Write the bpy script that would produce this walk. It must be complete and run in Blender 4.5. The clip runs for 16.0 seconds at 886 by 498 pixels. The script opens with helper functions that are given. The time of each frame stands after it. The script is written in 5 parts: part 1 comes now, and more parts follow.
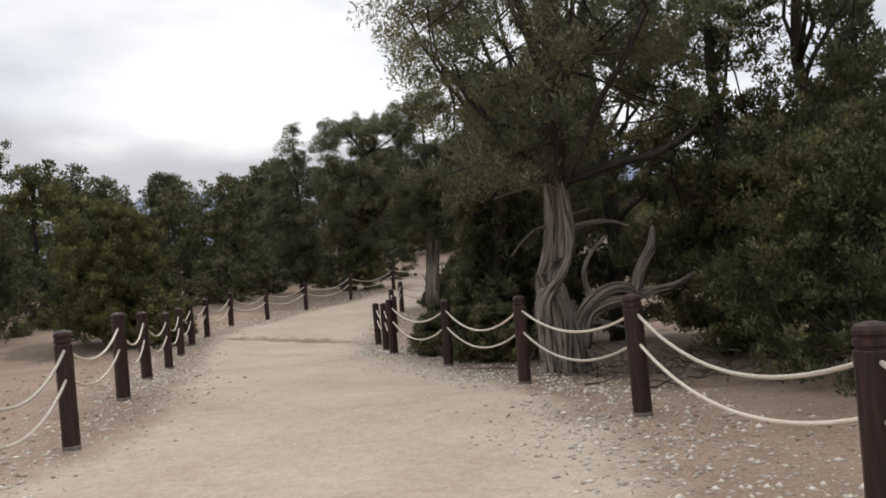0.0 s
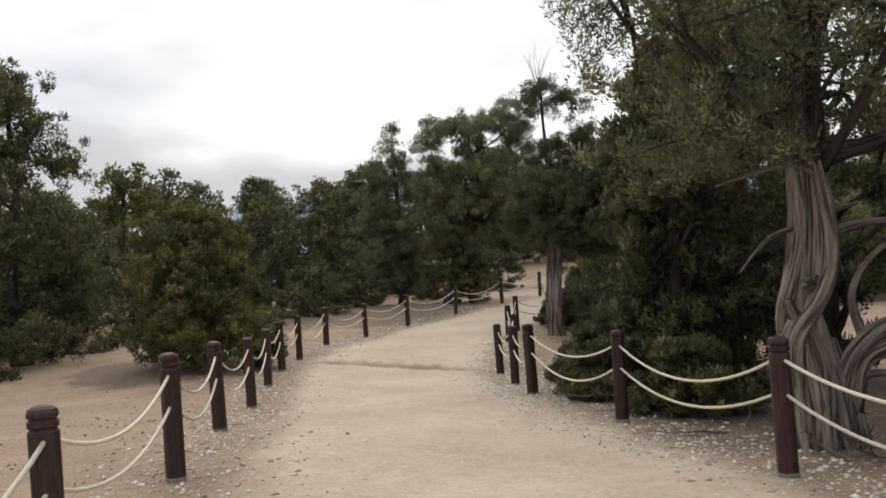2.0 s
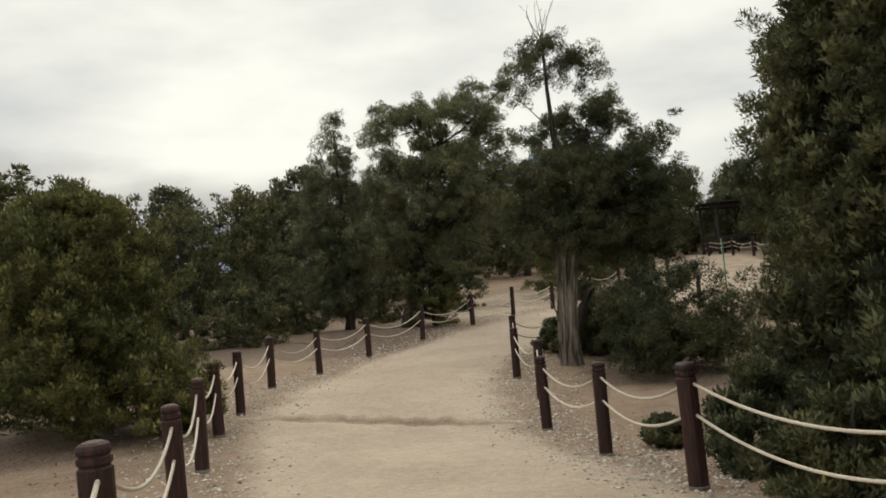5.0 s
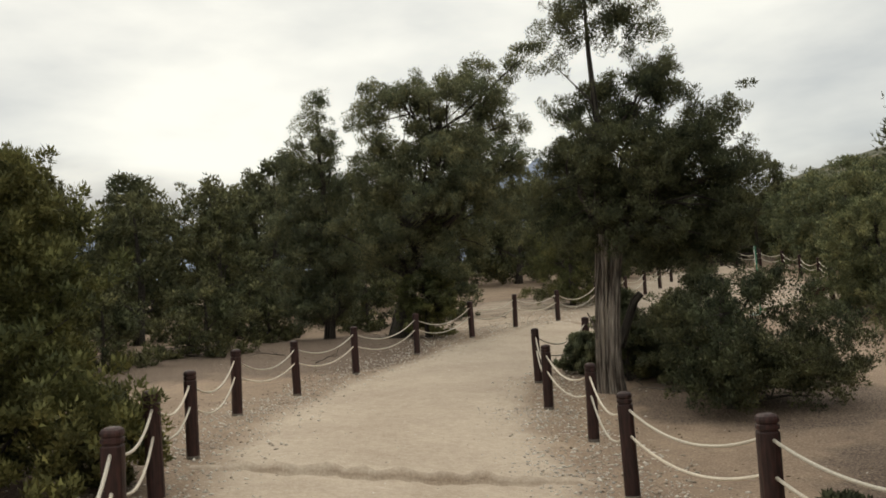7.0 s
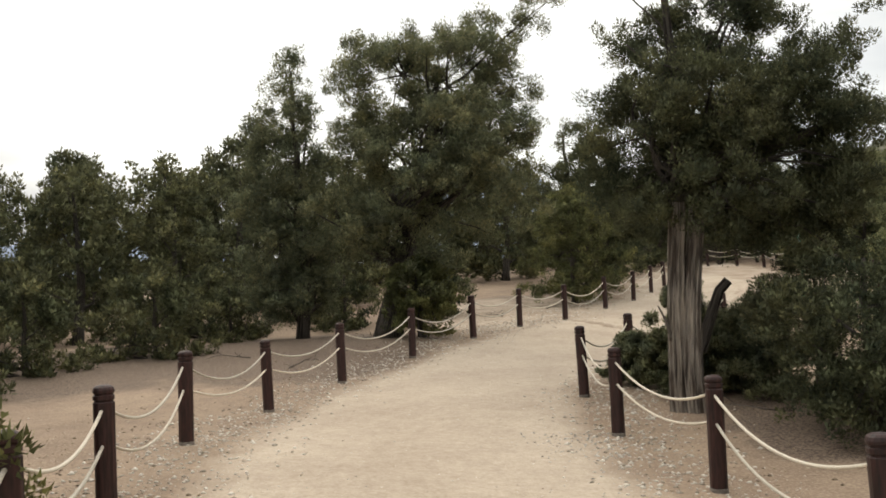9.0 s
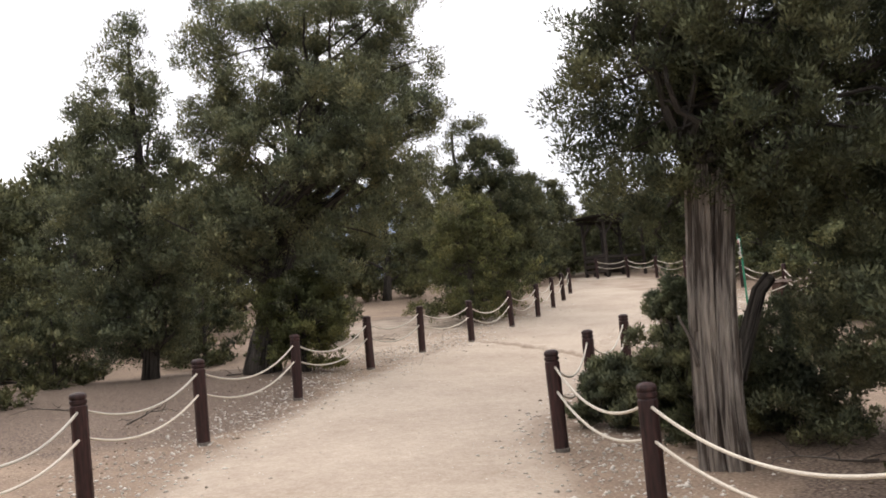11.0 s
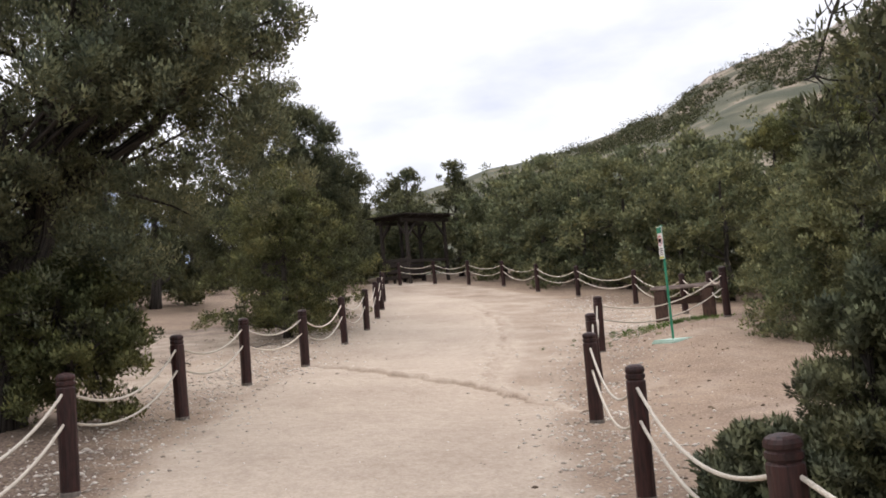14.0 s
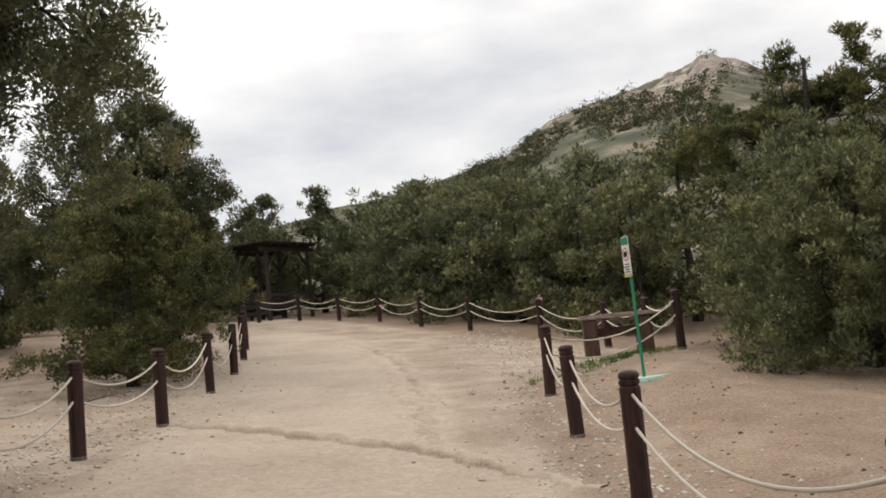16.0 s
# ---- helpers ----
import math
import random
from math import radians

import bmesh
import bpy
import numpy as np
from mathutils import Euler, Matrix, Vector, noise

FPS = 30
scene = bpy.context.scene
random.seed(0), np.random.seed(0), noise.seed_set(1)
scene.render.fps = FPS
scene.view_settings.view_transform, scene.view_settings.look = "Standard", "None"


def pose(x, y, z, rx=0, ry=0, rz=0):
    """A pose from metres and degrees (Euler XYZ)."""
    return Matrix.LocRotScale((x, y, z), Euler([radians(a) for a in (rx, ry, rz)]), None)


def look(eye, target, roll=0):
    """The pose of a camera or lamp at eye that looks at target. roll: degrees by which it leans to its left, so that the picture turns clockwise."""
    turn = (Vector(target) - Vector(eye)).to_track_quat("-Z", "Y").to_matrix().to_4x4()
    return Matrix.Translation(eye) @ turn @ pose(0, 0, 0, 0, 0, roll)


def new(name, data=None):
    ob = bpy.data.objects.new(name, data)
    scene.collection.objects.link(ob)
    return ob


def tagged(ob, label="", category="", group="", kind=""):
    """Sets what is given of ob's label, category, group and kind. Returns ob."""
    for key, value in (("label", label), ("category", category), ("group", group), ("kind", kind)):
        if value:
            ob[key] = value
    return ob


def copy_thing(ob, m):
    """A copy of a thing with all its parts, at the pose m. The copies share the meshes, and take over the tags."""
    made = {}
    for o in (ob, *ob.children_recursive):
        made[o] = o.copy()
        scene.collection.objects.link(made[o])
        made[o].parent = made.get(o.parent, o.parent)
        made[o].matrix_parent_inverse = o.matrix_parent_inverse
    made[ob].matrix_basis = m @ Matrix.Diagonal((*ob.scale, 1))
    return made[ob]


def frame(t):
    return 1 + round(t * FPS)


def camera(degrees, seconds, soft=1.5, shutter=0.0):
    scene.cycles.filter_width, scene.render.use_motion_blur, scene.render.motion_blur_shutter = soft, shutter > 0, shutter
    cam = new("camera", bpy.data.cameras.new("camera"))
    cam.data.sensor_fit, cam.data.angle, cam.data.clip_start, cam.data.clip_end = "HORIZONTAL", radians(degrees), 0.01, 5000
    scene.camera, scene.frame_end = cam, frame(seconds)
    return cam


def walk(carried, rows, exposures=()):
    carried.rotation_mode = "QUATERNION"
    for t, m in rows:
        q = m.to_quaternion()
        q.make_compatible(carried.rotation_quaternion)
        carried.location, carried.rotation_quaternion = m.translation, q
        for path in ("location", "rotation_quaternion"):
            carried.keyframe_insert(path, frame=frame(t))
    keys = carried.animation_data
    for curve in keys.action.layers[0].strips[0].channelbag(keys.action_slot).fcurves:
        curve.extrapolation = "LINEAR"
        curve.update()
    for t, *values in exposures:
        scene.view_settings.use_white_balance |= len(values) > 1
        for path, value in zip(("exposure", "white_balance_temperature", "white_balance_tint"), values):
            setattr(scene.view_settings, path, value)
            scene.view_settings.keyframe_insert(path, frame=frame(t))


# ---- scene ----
cam = camera(53.8, 16.0, soft=1.75)
PATH = [
    (0, (1.987, -0.567, 1.7), (1.797, 1.424, 1.739), -4.2),
    (0.5, (1.721, 0.253, 1.724), (1.417, 2.229, 1.729), -2.5),
    (1, (1.397, 1.138, 1.774), (1.007, 3.099, 1.775), -2.9),
    (1.5, (1.144, 1.889, 1.794), (0.765, 3.852, 1.821), -3.6),
    (2, (0.805, 2.685, 1.854), (0.413, 4.645, 1.927), -3.8),
    (2.5, (0.484, 3.505, 1.871), (0.128, 5.471, 1.963), -4.2),
    (3, (-0.048, 4.447, 1.872), (-0.404, 6.413, 1.954), -4.1),
    (3.5, (-0.605, 5.51, 1.865), (-0.89, 7.489, 1.947), -3.7),
    (4, (-0.955, 6.31, 1.872), (-1.204, 8.293, 1.959), -3.9),
    (6.3, (-2.3, 10.05, 1.837), (-2.414, 12.043, 1.961), -5.3),
    (6.5, (-2.368, 10.391, 1.865), (-2.476, 12.384, 1.987), -4.6),
    (7, (-2.67, 11.333, 1.892), (-2.799, 13.326, 2.012), -3.7),
    (7.5, (-2.942, 12.254, 1.849), (-3.096, 14.246, 1.935), -3.6),
    (8, (-3.232, 13.234, 1.772), (-3.354, 15.229, 1.858), -3.7),
    (8.2, (-3.339, 13.522, 1.778), (-3.435, 15.518, 1.866), -3.5),
    (10.3, (-4.168, 17.78, 1.702), (-4.047, 19.77, 1.862), -4.4),
    (10.5, (-4.223, 18.137, 1.702), (-4.028, 20.121, 1.85), -5.1),
    (11, (-4.259, 18.882, 1.74), (-3.988, 20.858, 1.89), -5.3),
    (11.5, (-4.399, 19.836, 1.792), (-4.036, 21.798, 1.931), -4.8),
    (12, (-4.548, 20.908, 1.799), (-4.083, 22.849, 1.92), -5.2),
    (12.5, (-4.632, 21.942, 1.847), (-4.08, 23.859, 1.988), -5.0),
    (13, (-4.686, 22.891, 1.917), (-4.044, 24.778, 2.081), -4.7),
    (13.5, (-4.791, 23.696, 1.967), (-4.066, 25.553, 2.122), -4.8),
    (14, (-4.827, 24.506, 1.973), (-4.012, 26.329, 2.09), -5.1),
    (14.5, (-4.875, 25.353, 1.963), (-3.961, 27.13, 2.051), -5.0),
    (15, (-4.716, 26.202, 1.971), (-3.672, 27.906, 2.059), -5.3),
    (15.5, (-4.487, 27.167, 1.959), (-3.388, 28.832, 2.109), -5.5),
    (16, (-4.189, 28.083, 1.94), (-3.059, 29.725, 2.115), -5.9),
]
EXPOSURES = [(0, -0.1, 6750, 11), (0.5, 0.02, 6770, 11), (1.5, 0.08, 6800, 11), (2.5, -0.1, 7200, 7), (3.5, -0.25, 7450, 6), (7.0, -0.2, 7450, 5), (7.5, -0.1, 7450, 5), (8.0, 0.2, 7400, 6), (10.5, 0.28, 7200, 9), (11.0, 0.45, 6850, 14), (11.5, 0.46, 6700, 16), (13.0, 0.4, 6680, 16), (14.5, 0.38, 6700, 14), (15.5, 0.27, 6780, 12), (16, 0.06, 7150, 11)]
walk(cam, [(t, look(eye, target, roll)) for t, eye, target, roll in PATH], EXPOSURES)


# ---- sky and sun ----
SUN_AZ, SUN_EL = radians(-25), radians(42)
world = bpy.data.worlds.new("world")
scene.world = world
world.use_nodes = True
wn, wl = world.node_tree.nodes, world.node_tree.links
wn.clear()
w_out, w_bg = wn.new("ShaderNodeOutputWorld"), wn.new("ShaderNodeBackground")
w_sky = wn.new("ShaderNodeTexSky")
w_sky.sky_type, w_sky.sun_disc = "NISHITA", False
w_sky.sun_elevation, w_sky.sun_rotation = SUN_EL, SUN_AZ
w_scale = wn.new("ShaderNodeVectorMath")
w_scale.operation, w_scale.inputs["Scale"].default_value = "SCALE", 0.10
wl.new(w_sky.outputs[0], w_scale.inputs[0])
w_co, w_map = wn.new("ShaderNodeTexCoord"), wn.new("ShaderNodeMapping")
w_map.inputs["Scale"].default_value = (1.5, 1.5, 4.2)
w_map.inputs["Location"].default_value = (0.35, 0.1, 0.4)
wl.new(w_co.outputs["Generated"], w_map.inputs[0])
w_noise = wn.new("ShaderNodeTexNoise")
w_noise.inputs["Scale"].default_value, w_noise.inputs["Detail"].default_value = 1.5, 7
wl.new(w_map.outputs[0], w_noise.inputs[0])
w_ramp = wn.new("ShaderNodeValToRGB")
e = w_ramp.color_ramp.elements
e[0].position, e[0].color = 0.34, (0.58, 0.62, 0.70, 1)
e[1].position, e[1].color = 0.60, (1.06, 1.08, 1.11, 1)
wl.new(w_noise.outputs[0], w_ramp.inputs[0])
w_mix = wn.new("ShaderNodeMix")
w_mix.data_type = "RGBA"
w_mix.inputs[0].default_value = 0.85
wl.new(w_scale.outputs[0], w_mix.inputs[6])
wl.new(w_ramp.outputs[0], w_mix.inputs[7])
w_sep = wn.new("ShaderNodeSeparateXYZ")
wl.new(w_co.outputs["Generated"], w_sep.inputs[0])
w_up = wn.new("ShaderNodeMapRange")
w_up.interpolation_type = "SMOOTHSTEP"
for key, v in (("From Min", 0.3), ("From Max", 0.95), ("To Min", 1.12), ("To Max", 2.05)):
    w_up.inputs[key].default_value = v
wl.new(w_sep.outputs[2], w_up.inputs[0])
w_mul = wn.new("ShaderNodeVectorMath")
w_mul.operation = "SCALE"
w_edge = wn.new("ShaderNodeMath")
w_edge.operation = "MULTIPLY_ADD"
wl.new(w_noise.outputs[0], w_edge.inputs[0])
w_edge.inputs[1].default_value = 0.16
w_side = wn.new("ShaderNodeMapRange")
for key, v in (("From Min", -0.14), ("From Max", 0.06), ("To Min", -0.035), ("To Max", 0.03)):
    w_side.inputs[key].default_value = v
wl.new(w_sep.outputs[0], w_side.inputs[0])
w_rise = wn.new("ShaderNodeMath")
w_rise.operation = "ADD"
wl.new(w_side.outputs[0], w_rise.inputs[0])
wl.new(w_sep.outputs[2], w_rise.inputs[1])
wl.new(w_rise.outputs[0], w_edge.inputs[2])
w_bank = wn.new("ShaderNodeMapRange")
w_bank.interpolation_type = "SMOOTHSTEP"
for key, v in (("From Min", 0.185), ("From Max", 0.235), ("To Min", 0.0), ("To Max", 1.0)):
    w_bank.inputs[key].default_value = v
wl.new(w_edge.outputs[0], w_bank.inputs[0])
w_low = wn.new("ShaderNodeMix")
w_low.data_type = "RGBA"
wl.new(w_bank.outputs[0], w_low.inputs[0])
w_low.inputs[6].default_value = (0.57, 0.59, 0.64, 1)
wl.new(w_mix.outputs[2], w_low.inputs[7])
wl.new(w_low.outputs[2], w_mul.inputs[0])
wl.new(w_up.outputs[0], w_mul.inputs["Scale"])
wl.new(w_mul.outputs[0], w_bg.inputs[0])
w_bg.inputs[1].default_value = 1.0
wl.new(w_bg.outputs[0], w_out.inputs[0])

sun = new("sun", bpy.data.lights.new("sun", "SUN"))
sun.data.energy, sun.data.angle, sun.data.color = 0.7, radians(30), (1.0, 0.95, 0.88)
sun.matrix_world = look((0, 0, 40), (-40 * math.sin(SUN_AZ) / math.tan(SUN_EL), -40 * math.cos(SUN_AZ) / math.tan(SUN_EL), 0))


# ---- materials ----
def material(name, rough=0.8):
    m = bpy.data.materials.new(name)
    m.use_nodes = True
    b = m.node_tree.nodes["Principled BSDF"]
    b.inputs["Roughness"].default_value = rough
    b.inputs["Specular IOR Level"].default_value = 0.3
    return m, m.node_tree.nodes, m.node_tree.links, b


def noise_node(n, l, co, scale, detail=5, stretch=None):
    t = n.new("ShaderNodeTexNoise")
    t.inputs["Scale"].default_value, t.inputs["Detail"].default_value = scale, detail
    if stretch:
        mp = n.new("ShaderNodeMapping")
        mp.inputs["Scale"].default_value = stretch
        l.new(co, mp.inputs[0])
        co = mp.outputs[0]
    l.new(co, t.inputs["Vector"])
    return t.outputs[0]


def ramp(n, l, fac, *stops):
    r = n.new("ShaderNodeValToRGB")
    while len(r.color_ramp.elements) < len(stops):
        r.color_ramp.elements.new(0.5)
    for el, (p, c) in zip(r.color_ramp.elements, stops):
        el.position, el.color = p, (*c, 1)
    l.new(fac, r.inputs[0])
    return r.outputs[0]


def mix(n, l, fac, a, b, mode="MIX"):
    x = n.new("ShaderNodeMix")
    x.data_type, x.blend_type = "RGBA", mode
    for sock, v in ((x.inputs[0], fac), (x.inputs[6], a), (x.inputs[7], b)):
        if isinstance(v, (int, float)):
            sock.default_value = v
        elif isinstance(v, tuple):
            sock.default_value = (*v, 1)
        else:
            l.new(v, sock)
    return x.outputs[2]


def bump(n, l, b, height, strength, dist=0.02):
    k = n.new("ShaderNodeBump")
    k.inputs["Strength"].default_value, k.inputs["Distance"].default_value = strength, dist
    l.new(height, k.inputs["Height"])
    l.new(k.outputs[0], b.inputs["Normal"])


def make_leaf(name, dark, light, tip):
    m, n, l, b = material(name, 0.85)
    b.inputs["Specular IOR Level"].default_value = 0.12
    geo, info = n.new("ShaderNodeNewGeometry"), n.new("ShaderNodeObjectInfo")
    co = n.new("ShaderNodeTexCoord").outputs["Object"]
    base = ramp(n, l, geo.outputs["Random Per Island"], (0.0, tuple(0.5 * (p + q) for p, q in zip(dark, light))), (0.75, light), (1.0, tuple(0.45 * p + 0.55 * q for p, q in zip(tip, light))))
    patch = ramp(n, l, noise_node(n, l, co, 0.9, 3), (0.35, (0.72, 0.78, 0.74)), (0.65, (1.2, 1.12, 0.95)))
    c = mix(n, l, 1.0, base, patch, "MULTIPLY")
    # tuft-sized noise paints light tops and dark gaps into the leaf colour
    tuft_shade = ramp(n, l, noise_node(n, l, co, 4.0, 4), (0.36, (0.58, 0.62, 0.66)), (0.64, (1.34, 1.34, 1.16)))
    c = mix(n, l, 1.0, c, tuft_shade, "MULTIPLY")
    tree = ramp(n, l, info.outputs["Random"], (0.0, (0.85, 0.9, 0.9)), (1.0, (1.08, 1.07, 0.97)))
    c = mix(n, l, 1.0, c, tree, "MULTIPLY")
    l.new(c, b.inputs["Base Color"])
    tr = n.new("ShaderNodeBsdfTranslucent")
    l.new(c, tr.inputs[0])
    ms = n.new("ShaderNodeMixShader")
    ms.inputs[0].default_value = 0.22
    l.new(b.outputs[0], ms.inputs[1])
    l.new(tr.outputs[0], ms.inputs[2])
    l.new(ms.outputs[0], n["Material Output"].inputs[0])
    return m


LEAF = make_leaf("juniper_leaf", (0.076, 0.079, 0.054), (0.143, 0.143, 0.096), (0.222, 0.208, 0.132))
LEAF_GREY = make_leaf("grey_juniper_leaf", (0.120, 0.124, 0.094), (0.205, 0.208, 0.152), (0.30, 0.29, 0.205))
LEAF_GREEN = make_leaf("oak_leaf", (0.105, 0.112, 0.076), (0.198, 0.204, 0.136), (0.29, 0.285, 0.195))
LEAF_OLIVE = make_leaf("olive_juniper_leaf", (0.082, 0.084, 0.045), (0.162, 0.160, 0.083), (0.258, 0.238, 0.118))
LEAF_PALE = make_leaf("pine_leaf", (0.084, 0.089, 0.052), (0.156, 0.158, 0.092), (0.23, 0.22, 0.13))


def make_bark(name, lo, hi, scale=1.0):
    m, n, l, b = material(name, 0.9)
    co = n.new("ShaderNodeTexCoord").outputs["UV"]
    fib = noise_node(n, l, co, 5.0 * scale, 8, (11, 0.7, 1))
    strip = noise_node(n, l, co, 2.6 * scale, 5, (9, 0.45, 1))
    big = noise_node(n, l, co, 1.1, 4, (3, 1, 1))
    mid = tuple(0.45 * p + 0.55 * q for p, q in zip(lo, hi))
    c = mix(n, l, 0.4, ramp(n, l, fib, (0.32, lo), (0.5, mid), (0.68, hi)), ramp(n, l, big, (0.3, lo), (0.7, hi)))
    c = mix(n, l, 1.0, c, ramp(n, l, strip, (0.40, (0.30, 0.27, 0.25)), (0.47, (1.0, 1.0, 1.0)), (0.6, (1.12, 1.1, 1.06))), "MULTIPLY")
    l.new(c, b.inputs["Base Color"])
    add = n.new("ShaderNodeMath")
    add.operation = "MULTIPLY_ADD"
    l.new(strip, add.inputs[0])
    add.inputs[1].default_value = 1.6
    l.new(fib, add.inputs[2])
    bump(n, l, b, add.outputs[0], 1.0, 0.06)
    return m


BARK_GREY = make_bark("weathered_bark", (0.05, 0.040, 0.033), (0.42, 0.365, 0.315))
# dark bark of other trees; on upper trunks it carries the crown's shade
BARK_DARK_AND_SHADED = make_bark("dark_and_shaded_bark", (0.035, 0.030, 0.026), (0.12, 0.105, 0.09))


def make_ground():
    m, n, l, b = material("dirt", 0.95)
    co = n.new("ShaderNodeTexCoord").outputs["Object"]
    at = n.new("ShaderNodeAttribute")
    at.attribute_name = "trail"
    edge = noise_node(n, l, co, 1.3, 6)
    add = n.new("ShaderNodeMath")
    add.operation = "MULTIPLY_ADD"
    l.new(edge, add.inputs[0])
    add.inputs[1].default_value = 0.7
    l.new(at.outputs["Fac"], add.inputs[2])
    mask = ramp(n, l, add.outputs[0], (0.62, (0, 0, 0)), (0.98, (1, 1, 1)))
    fine = noise_node(n, l, co, 34, 8)
    mid = noise_node(n, l, co, 3.2, 6)
    big = noise_node(n, l, co, 0.55, 4)
    sand = mix(n, l, 0.4, ramp(n, l, mid, (0.30, (0.36, 0.28, 0.208)), (0.70, (0.47, 0.38, 0.295))), ramp(n, l, big, (0.34, (0.29, 0.212, 0.148)), (0.66, (0.60, 0.50, 0.39))))
    grit = noise_node(n, l, co, 11, 9)
    sand = mix(n, l, 0.22, sand, ramp(n, l, grit, (0.36, (0.27, 0.205, 0.15)), (0.5, (0.43, 0.345, 0.265)), (0.66, (0.58, 0.49, 0.40))))
    sand = mix(n, l, 0.18, sand, ramp(n, l, fine, (0.36, (0.26, 0.205, 0.155)), (0.64, (0.64, 0.56, 0.48))))
    soil = mix(n, l, 0.5, ramp(n, l, mid, (0.3, (0.19, 0.132, 0.095)), (0.72, (0.37, 0.27, 0.187))), ramp(n, l, big, (0.35, (0.18, 0.122, 0.088)), (0.7, (0.39, 0.288, 0.205))))
    soil = mix(n, l, 0.34, soil, ramp(n, l, fine, (0.36, (0.10, 0.07, 0.052)), (0.5, (0.24, 0.17, 0.12)), (0.66, (0.46, 0.365, 0.27))))
    shed = n.new("ShaderNodeAttribute")
    shed.attribute_name = "duff"
    needles = ramp(n, l, fine, (0.36, (0.055, 0.038, 0.030)), (0.5, (0.125, 0.088, 0.066)), (0.66, (0.25, 0.19, 0.145)))
    cover = n.new("ShaderNodeMath")
    cover.operation = "MULTIPLY_ADD"
    l.new(edge, cover.inputs[0])
    cover.inputs[1].default_value = 0.9
    l.new(shed.outputs["Fac"], cover.inputs[2])
    soil = mix(n, l, ramp(n, l, cover.outputs[0], (0.75, (0, 0, 0)), (1.15, (0.85, 0.85, 0.85))), soil, needles)
    far = n.new("ShaderNodeAttribute")
    far.attribute_name = "scrub"
    c = mix(n, l, mask, soil, sand)
    scrub = ramp(n, l, noise_node(n, l, co, 0.09, 9), (0.38, (0.055, 0.06, 0.036)), (0.54, (0.10, 0.095, 0.06)), (0.68, (0.24, 0.195, 0.14)))
    c = mix(n, l, far.outputs["Fac"], c, scrub)
    l.new(c, b.inputs["Base Color"])
    h = n.new("ShaderNodeMath")
    h.operation = "MULTIPLY_ADD"
    l.new(mid, h.inputs[0])
    h.inputs[1].default_value = 0.25
    l.new(fine, h.inputs[2])
    bump(n, l, b, h.outputs[0], 0.4, 0.03)
    return m


GROUND = make_ground()


def make_simple(name, lo, hi, scale, rough=0.8, stretch=None, strength=0.3):
    m, n, l, b = material(name, rough)
    co = n.new("ShaderNodeTexCoord").outputs["Object"]
    k = noise_node(n, l, co, scale, 6, stretch)
    c = ramp(n, l, k, (0.3, lo), (0.7, hi))
    info = n.new("ShaderNodeObjectInfo")
    c = mix(n, l, 1.0, c, ramp(n, l, info.outputs["Random"], (0, (0.82, 0.82, 0.82)), (1, (1.15, 1.12, 1.1))), "MULTIPLY")
    l.new(c, b.inputs["Base Color"])
    bump(n, l, b, k, strength, 0.01)
    return m


POST_WOOD = make_simple("stained_wood", (0.014, 0.0075, 0.007), (0.056, 0.023, 0.020), 14, 0.55, (3, 3, 0.5), 0.5)
CONCRETE = make_simple("concrete", (0.12, 0.105, 0.09), (0.24, 0.215, 0.19), 20, 0.9)
ROPE = make_simple("rope_fibre", (0.50, 0.45, 0.37), (0.74, 0.68, 0.58), 120, 0.85, None, 0.8)
DARK_WOOD = make_simple("weathered_timber", (0.020, 0.016, 0.014), (0.060, 0.048, 0.040), 9, 0.8, (1, 1, 4), 0.5)
GREEN_PAINT = make_simple("green_paint", (0.02, 0.17, 0.10), (0.04, 0.24, 0.14), 8, 0.45)
PALE_GREEN = make_simple("pale_green_paint", (0.40, 0.58, 0.49), (0.56, 0.72, 0.63), 8, 0.6)
WHITE_PAINT = make_simple("white_paint", (0.72, 0.72, 0.70), (0.82, 0.82, 0.80), 8, 0.5)
RED_PAINT = make_simple("red_paint", (0.45, 0.04, 0.04), (0.55, 0.06, 0.05), 8, 0.5)
BLACK_PAINT = make_simple("black_paint", (0.015, 0.015, 0.015), (0.03, 0.03, 0.03), 8, 0.5)
# blue of the air's haze, put straight into the slope colour
HAZE_BLUE = make_simple("haze_tinted_slope", (0.20, 0.24, 0.32), (0.27, 0.32, 0.41), 0.004, 1.0, None, 0.0)


# ---- shape helpers ----
def mesh_of(name, verts, faces, mat, smooth=False):
    me = bpy.data.meshes.new(name)
    me.from_pydata([tuple(v) for v in verts], [], faces)
    me.materials.append(mat)
    if smooth:
        me.polygons.foreach_set("use_smooth", [True] * len(me.polygons))
    me.update()
    return me


def place(name, mesh, parent=None, at=None, label=""):
    ob = new(name, mesh)
    if parent:
        ob.parent = parent
    if at is not None:
        ob.matrix_basis = at
    if label:
        ob["label"] = label
    return ob


def part(name, bm, mat, parent, label="", at=None):
    me = bpy.data.meshes.new(name)
    bm.to_mesh(me)
    bm.free()
    me.materials.append(mat)
    return place(name, me, parent, at, label)


def box(sx, sy, sz, bevel=0.008):
    bm = bmesh.new()
    bmesh.ops.create_cube(bm, size=1, matrix=Matrix.Diagonal((sx, sy, sz, 1)))
    if bevel:
        bmesh.ops.bevel(bm, geom=bm.edges[:], offset=bevel, segments=2, affect="EDGES")
    return bm


